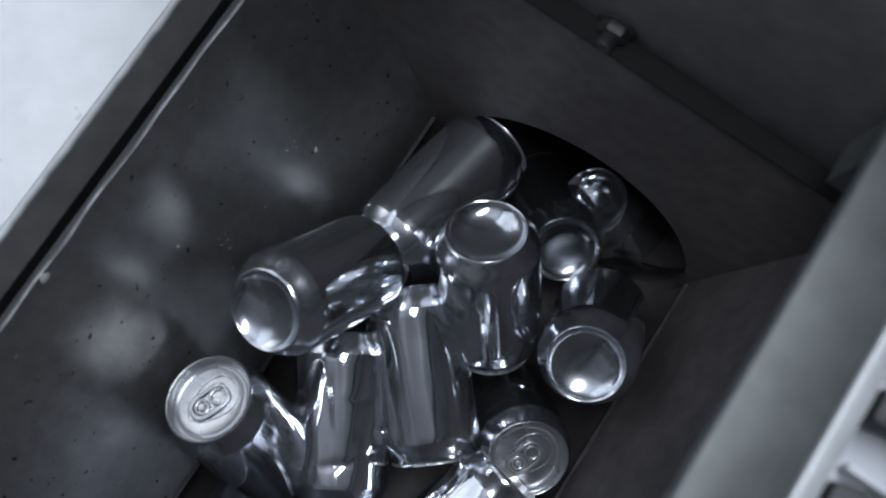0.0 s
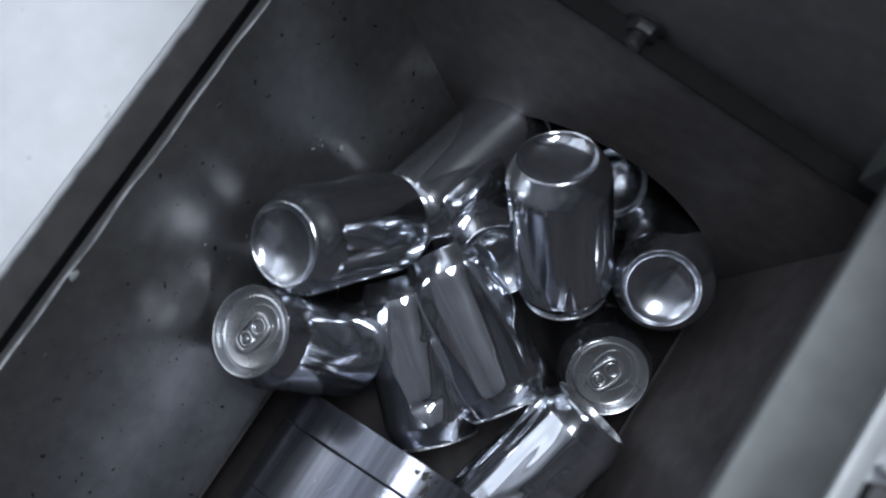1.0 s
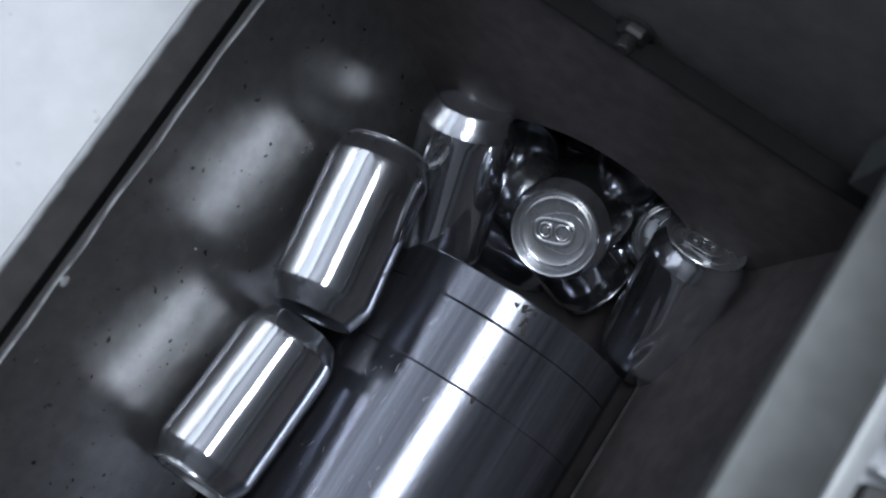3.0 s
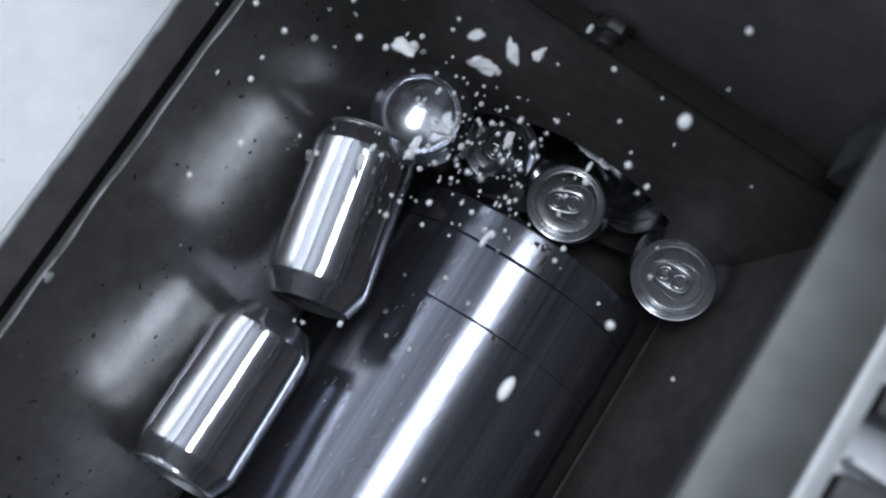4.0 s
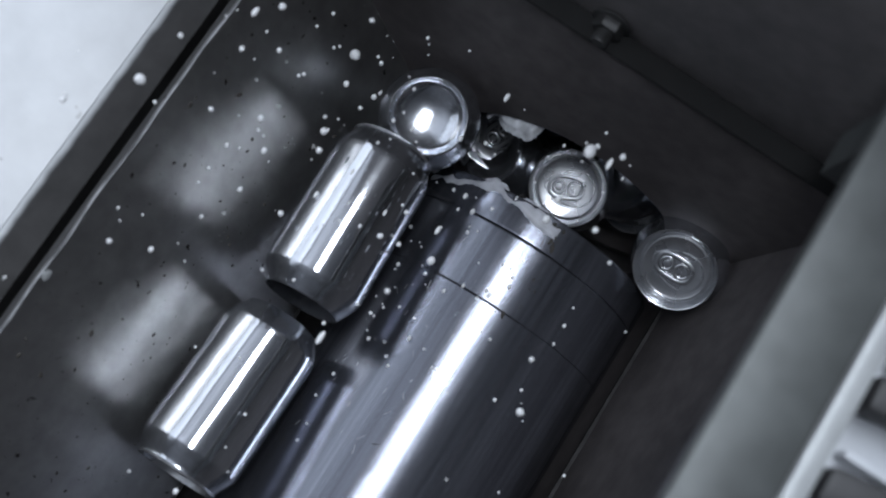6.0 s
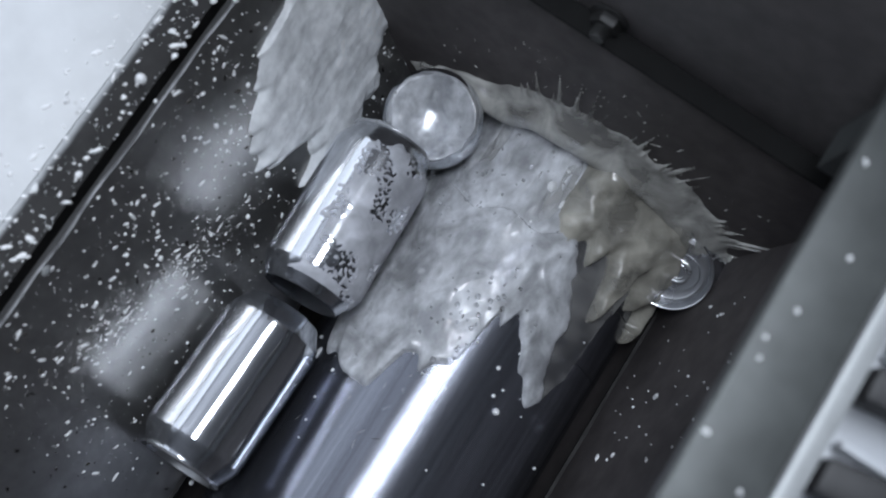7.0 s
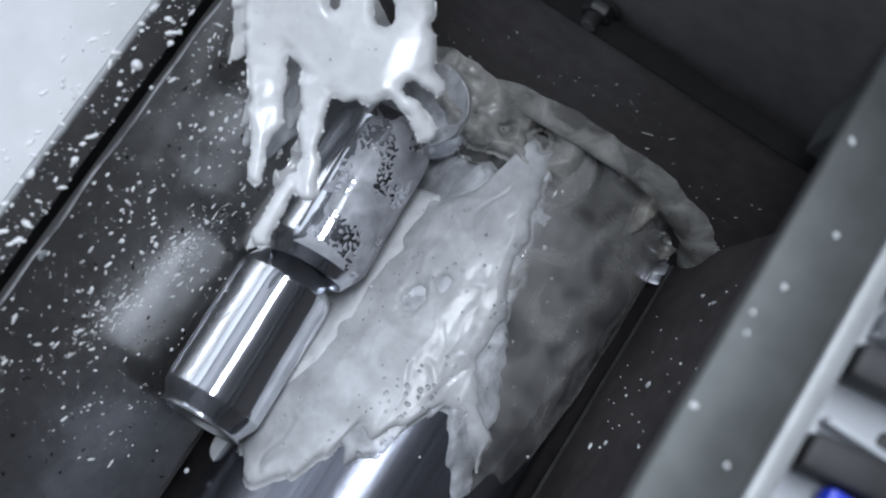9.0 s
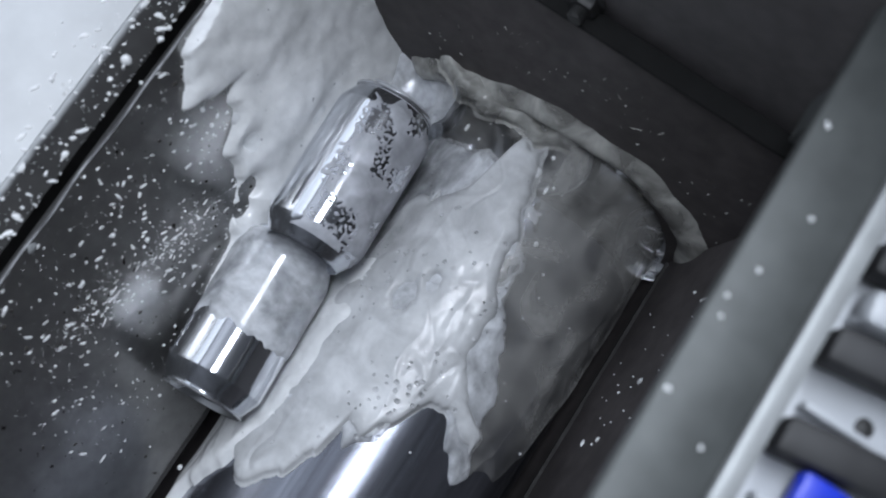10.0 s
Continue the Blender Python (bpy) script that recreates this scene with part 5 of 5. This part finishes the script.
def clot_paths():
    rnd = random.Random(64)
    made = []
    for k, (x, y, z, r) in enumerate(CLOTS):
        src = Vector((-0.05, 0.222, 0.05))
        p = Vector((x, y, z))
        out = p + Vector((rnd.uniform(-0.10, -0.04), 0.16 + 0.02 * rnd.random(), 0.12))
        rest = Vector((-0.32 - 0.02 * k, 0.46 + 0.01 * k, 0.1624))
        hide = Vector((0.0, 0.5, -0.05))
        spin = rnd.uniform(0, 360)
        rows = [(0.0, hide, 0), (3.62, hide, 0), (3.78, src, 0), (4.0, p, 20), (4.38, out, 60), (4.9, rest, 90), (10.0, rest, 90)]
        made.append((make_clot(r, k), [(t, pose(*q, 20 * k % 60, 10, spin + a)) for t, q, a in rows]))
    return made


def drop_paths():
    rnd = random.Random(21)
    made = []
    for k in range(165):
        big = k < 9
        r = rnd.uniform(0.0021, 0.0036) if big else 0.0006 + 0.0013 * rnd.random() ** 1.8
        t0 = rnd.uniform(3.66, 3.95)
        src = Vector((rnd.uniform(-0.09, 0.0), rnd.uniform(0.205, 0.232), rnd.uniform(0.03, 0.07)))
        spread = 0.085 if k < 95 else 0.13
        p = Vector((rnd.gauss(-0.10, spread * 0.8), rnd.gauss(0.185, spread * 0.62), rnd.uniform(0.19, 0.34))) if k % 3 else Vector((rnd.uniform(-0.25, 0.08), rnd.uniform(-0.05, 0.26), rnd.uniform(0.18, 0.30)))
        p.x = min(max(p.x, -0.26), 0.09)
        p.y = min(max(p.y, -0.06), 0.262)
        drift = Vector((rnd.gauss(-0.012, 0.012), rnd.gauss(-0.02, 0.014), rnd.uniform(-0.015, -0.05)))
        q = p + drift
        floor_z = surface_z(q.x, q.y)
        q.z = max(q.z, floor_z + 0.01)
        end = Vector((q.x, q.y, floor_z))
        hide = Vector((rnd.uniform(-0.05, 0.05), 0.50, -0.06 + rnd.uniform(-0.02, 0.02)))
        rows = [(0.0, hide), (t0 - 0.12, hide), (t0, src), (t0 + 0.14, src.lerp(p, 0.62)), (t0 + 0.38, p), (5.7, q), (6.3 + 0.2 * rnd.random(), end), (10.0, end)]
        made.append((make_drop(r, rnd.uniform(1.9, 2.8) if k % 8 == 3 else rnd.uniform(0.9, 1.25), k), rows))
    return made


def mist_paths():
    """Fine drops that burst from the crushed cans and land around them."""
    rnd = random.Random(58)
    made = []
    for k in range(90):
        p = Vector((rnd.gauss(-0.058, 0.026), rnd.gauss(0.192, 0.022), rnd.uniform(0.12, 0.21)))
        src = Vector((rnd.uniform(-0.07, 0.0), rnd.uniform(0.205, 0.232), 0.05))
        far = p + (p - src) * rnd.uniform(0.3, 1.1) + Vector((rnd.gauss(0, 0.03), rnd.gauss(-0.02, 0.03), 0))
        far.y = min(far.y, 0.262)
        land = Vector((far.x, far.y, surface_z(far.x, far.y)))
        hide = Vector((rnd.uniform(-0.05, 0.05), 0.50, -0.06))
        t0 = rnd.uniform(3.7, 3.84)
        rows = [(0.0, hide), (t0 - 0.12, hide), (t0, src), (4.0, p), (4.3 + 0.3 * rnd.random(), far), (5.2 + 0.5 * rnd.random(), land), (10.0, land)]
        made.append((make_drop(0.0004 + 0.0011 * rnd.random() ** 2, rnd.uniform(0.9, 1.7), k + 300), rows))
    return made


DROPS = drop_paths() + mist_paths()
LUMPS = clot_paths()


# ---- what moves ----
RAM_ROWS = ((0.0, -0.046), (0.5, -0.012), (1.0, 0.021), (1.3, 0.037), (1.8, 0.071), (2.2, 0.097), (2.7, 0.127), (3.2, 0.158), (3.8, 0.184), (4.3, 0.195), (5.0, 0.2025), (10.0, 0.2055))


SPLASH_ROWS = ((0, -0.13, 0.43, 0.21, 0), (8.0, -0.13, 0.43, 0.21, 0), (8.3, -0.147, 0.330, 0.21, 6), (8.6, -0.146, 0.250, 0.175, 3), (9.0, -0.1436, 0.1738, 0.150, 0), (9.25, -0.150, 0.155, 0.115, -4),
               (9.5, -0.165, 0.145, 0.065, -8), (9.8, -0.175, 0.145, 0.0, -8), (10, -0.175, 0.145, -0.03, -8))


def splash_pose(x, y, z, lean):
    """The splash faces up and a little back, turned with the drift of the fall."""
    return pose(x, y, z, 14, -4, 33 + lean)


def blend_row(a, b, t):
    """The pose between two rows of a can."""
    k = (t - a[0]) / (b[0] - a[0])
    return pose(*a[1:]).lerp(pose(*b[1:]), min(max(k, 0), 1))


def motions():
    walk(ram, [(t, pose(0, y, RAM_Z)) for t, y in RAM_ROWS])
    for key, rows in CAN_ROWS.items():
        walk(CANS[key], [(t, pose(*p)) for t, *p in rows])
    for drop, rows in DROPS:
        walk(drop, [(t, pose(*p)) for t, p in rows])
    for lump, rows in LUMPS:
        walk(lump, rows)
    # foam slides out of the press mouth and along the surfaces that it clings to
    slide = {
        "main": (0.0, RAM_Z, ((0, 0.31), (5.8, 0.31), (6.4, 0.14), (6.8, 0.098), (7.0, 0.080), (7.5, 0.031), (8.0, 0.001), (8.6, 0.0), (9.3, 0.004), (10, 0.010))),
        "shade": (0.0, RAM_Z, ((0, 0.31), (5.8, 0.31), (6.4, 0.14), (6.8, 0.098), (7.0, 0.080), (7.5, 0.031), (8.0, 0.001), (8.6, 0.0), (9.3, 0.004), (10, 0.010))),
        "cover": (0.0, RAM_Z + 0.002, ((0, 0.34), (7.6, 0.34), (8.0, 0.19), (8.4, 0.085), (8.7, 0.032), (9.0, 0.004), (9.3, 0.0), (10, 0.003))),
        "film": (0.0, RAM_Z + 0.0005, ((0, 0.34), (7.6, 0.34), (8.0, 0.19), (8.4, 0.085), (8.7, 0.032), (9.0, 0.004), (9.3, 0.0), (10, 0.003))),
        "gutter": (0.0, RAM_Z, ((0, 0.40), (7.6, 0.40), (8.2, 0.17), (8.6, 0.10), (9.0, 0.045), (9.5, 0.008), (10, -0.006))),
        "heap": (0.0, RAM_Z, ((0, 0.16), (5.9, 0.16), (6.5, 0.03), (7.0, 0.004), (7.5, 0.0), (8.0, 0.002), (8.5, 0.022), (9.0, 0.066), (10, 0.095))),
        "tip": (0.0, RAM_Z, ((0, 0.12), (3.9, 0.12), (4.1, 0.0), (5.6, -0.002), (10, -0.004))),
        "gush": (0.0, 0.0, ((0, 0.20), (5.8, 0.20), (6.5, 0.004), (6.8, 0.0), (10, -0.004))),
        "pour": (0.0, 0.0, ((0, 0.24), (7.9, 0.24), (8.3, 0.13), (8.5, 0.095), (8.8, 0.06), (9.0, 0.040), (9.5, 0.010), (10, 0.0))),
        "web": (0.0, 0.0, ((0, 0.14), (7.1, 0.14), (7.6, 0.03), (8.0, 0.006), (8.5, 0.0), (9.1, 0.002), (9.6, 0.016), (10, 0.024))),
        "north": (0.0, 0.0, ((0, 0.09), (5.9, 0.09), (6.4, 0.0), (8.0, 0.0), (9.0, 0.003), (10, 0.0055))),
        "fling": (0.0, 0.0, ((0, 0.09), (5.9, 0.09), (6.4, 0.0), (10, 0.0))),
        "splat": (0.0, 0.0, ((0, 0.42), (5.8, 0.42), (6.5, 0.0), (10, 0.0))),
        "streak": (0.0, 0.0, ((0, 0.42), (5.8, 0.42), (6.5, 0.0), (10, 0.0))),
    }
    for key, (x, z, rows) in slide.items():
        walk(FOAM_THINGS[key], [(t, pose(x, y, z)) for t, y in rows])
    walk(FOAM_THINGS["rim"], [(0, pose(0, 0.45, -0.06)), (5.8, pose(0, 0.45, -0.06)), (6.5, pose(0, 0, 0)), (10, pose(0, 0, 0))])
    walk(FOAM_THINGS["rail"], [(0, pose(0, 0.3, -0.06)), (5.8, pose(0, 0.3, -0.06)), (6.5, pose(0, 0, 0)), (10, pose(0, 0, 0))])
    walk(FOAM_THINGS["east"], [(0, pose(0, 0.25, 0)), (5.8, pose(0, 0.25, 0)), (6.5, pose(0, 0, 0)), (10, pose(0, 0, 0))])
    # the leaping splash comes over the end wall and falls on the hopper side
    walk(FOAM_THINGS["splash"], [(t, splash_pose(x, y, z, r)) for t, x, y, z, r in SPLASH_ROWS])
    # the films ride on their cans once the foam has burst out
    for key, can_key, start in (("coat_b", "B", 6.3), ("coat_a", "A", 9.35), ("cap_f", "F", 6.6), ("cap_c", "C", 6.9), ("cap_k", "K", 6.4)):
        rows = CAN_ROWS[can_key]
        later = [r for r in rows if r[0] > start + 0.3]
        before = [r for r in rows if r[0] <= start + 0.3][-1]
        hide = (before[1], 0.50, before[3] - 0.05, *before[4:])
        keys = [(0.0, pose(*hide)), (start - 0.22, pose(*hide)), (start, blend_row(before, later[0], start))]
        walk(FOAM_THINGS[key], keys + [(t, pose(*p)) for t, *p in later])


motions()
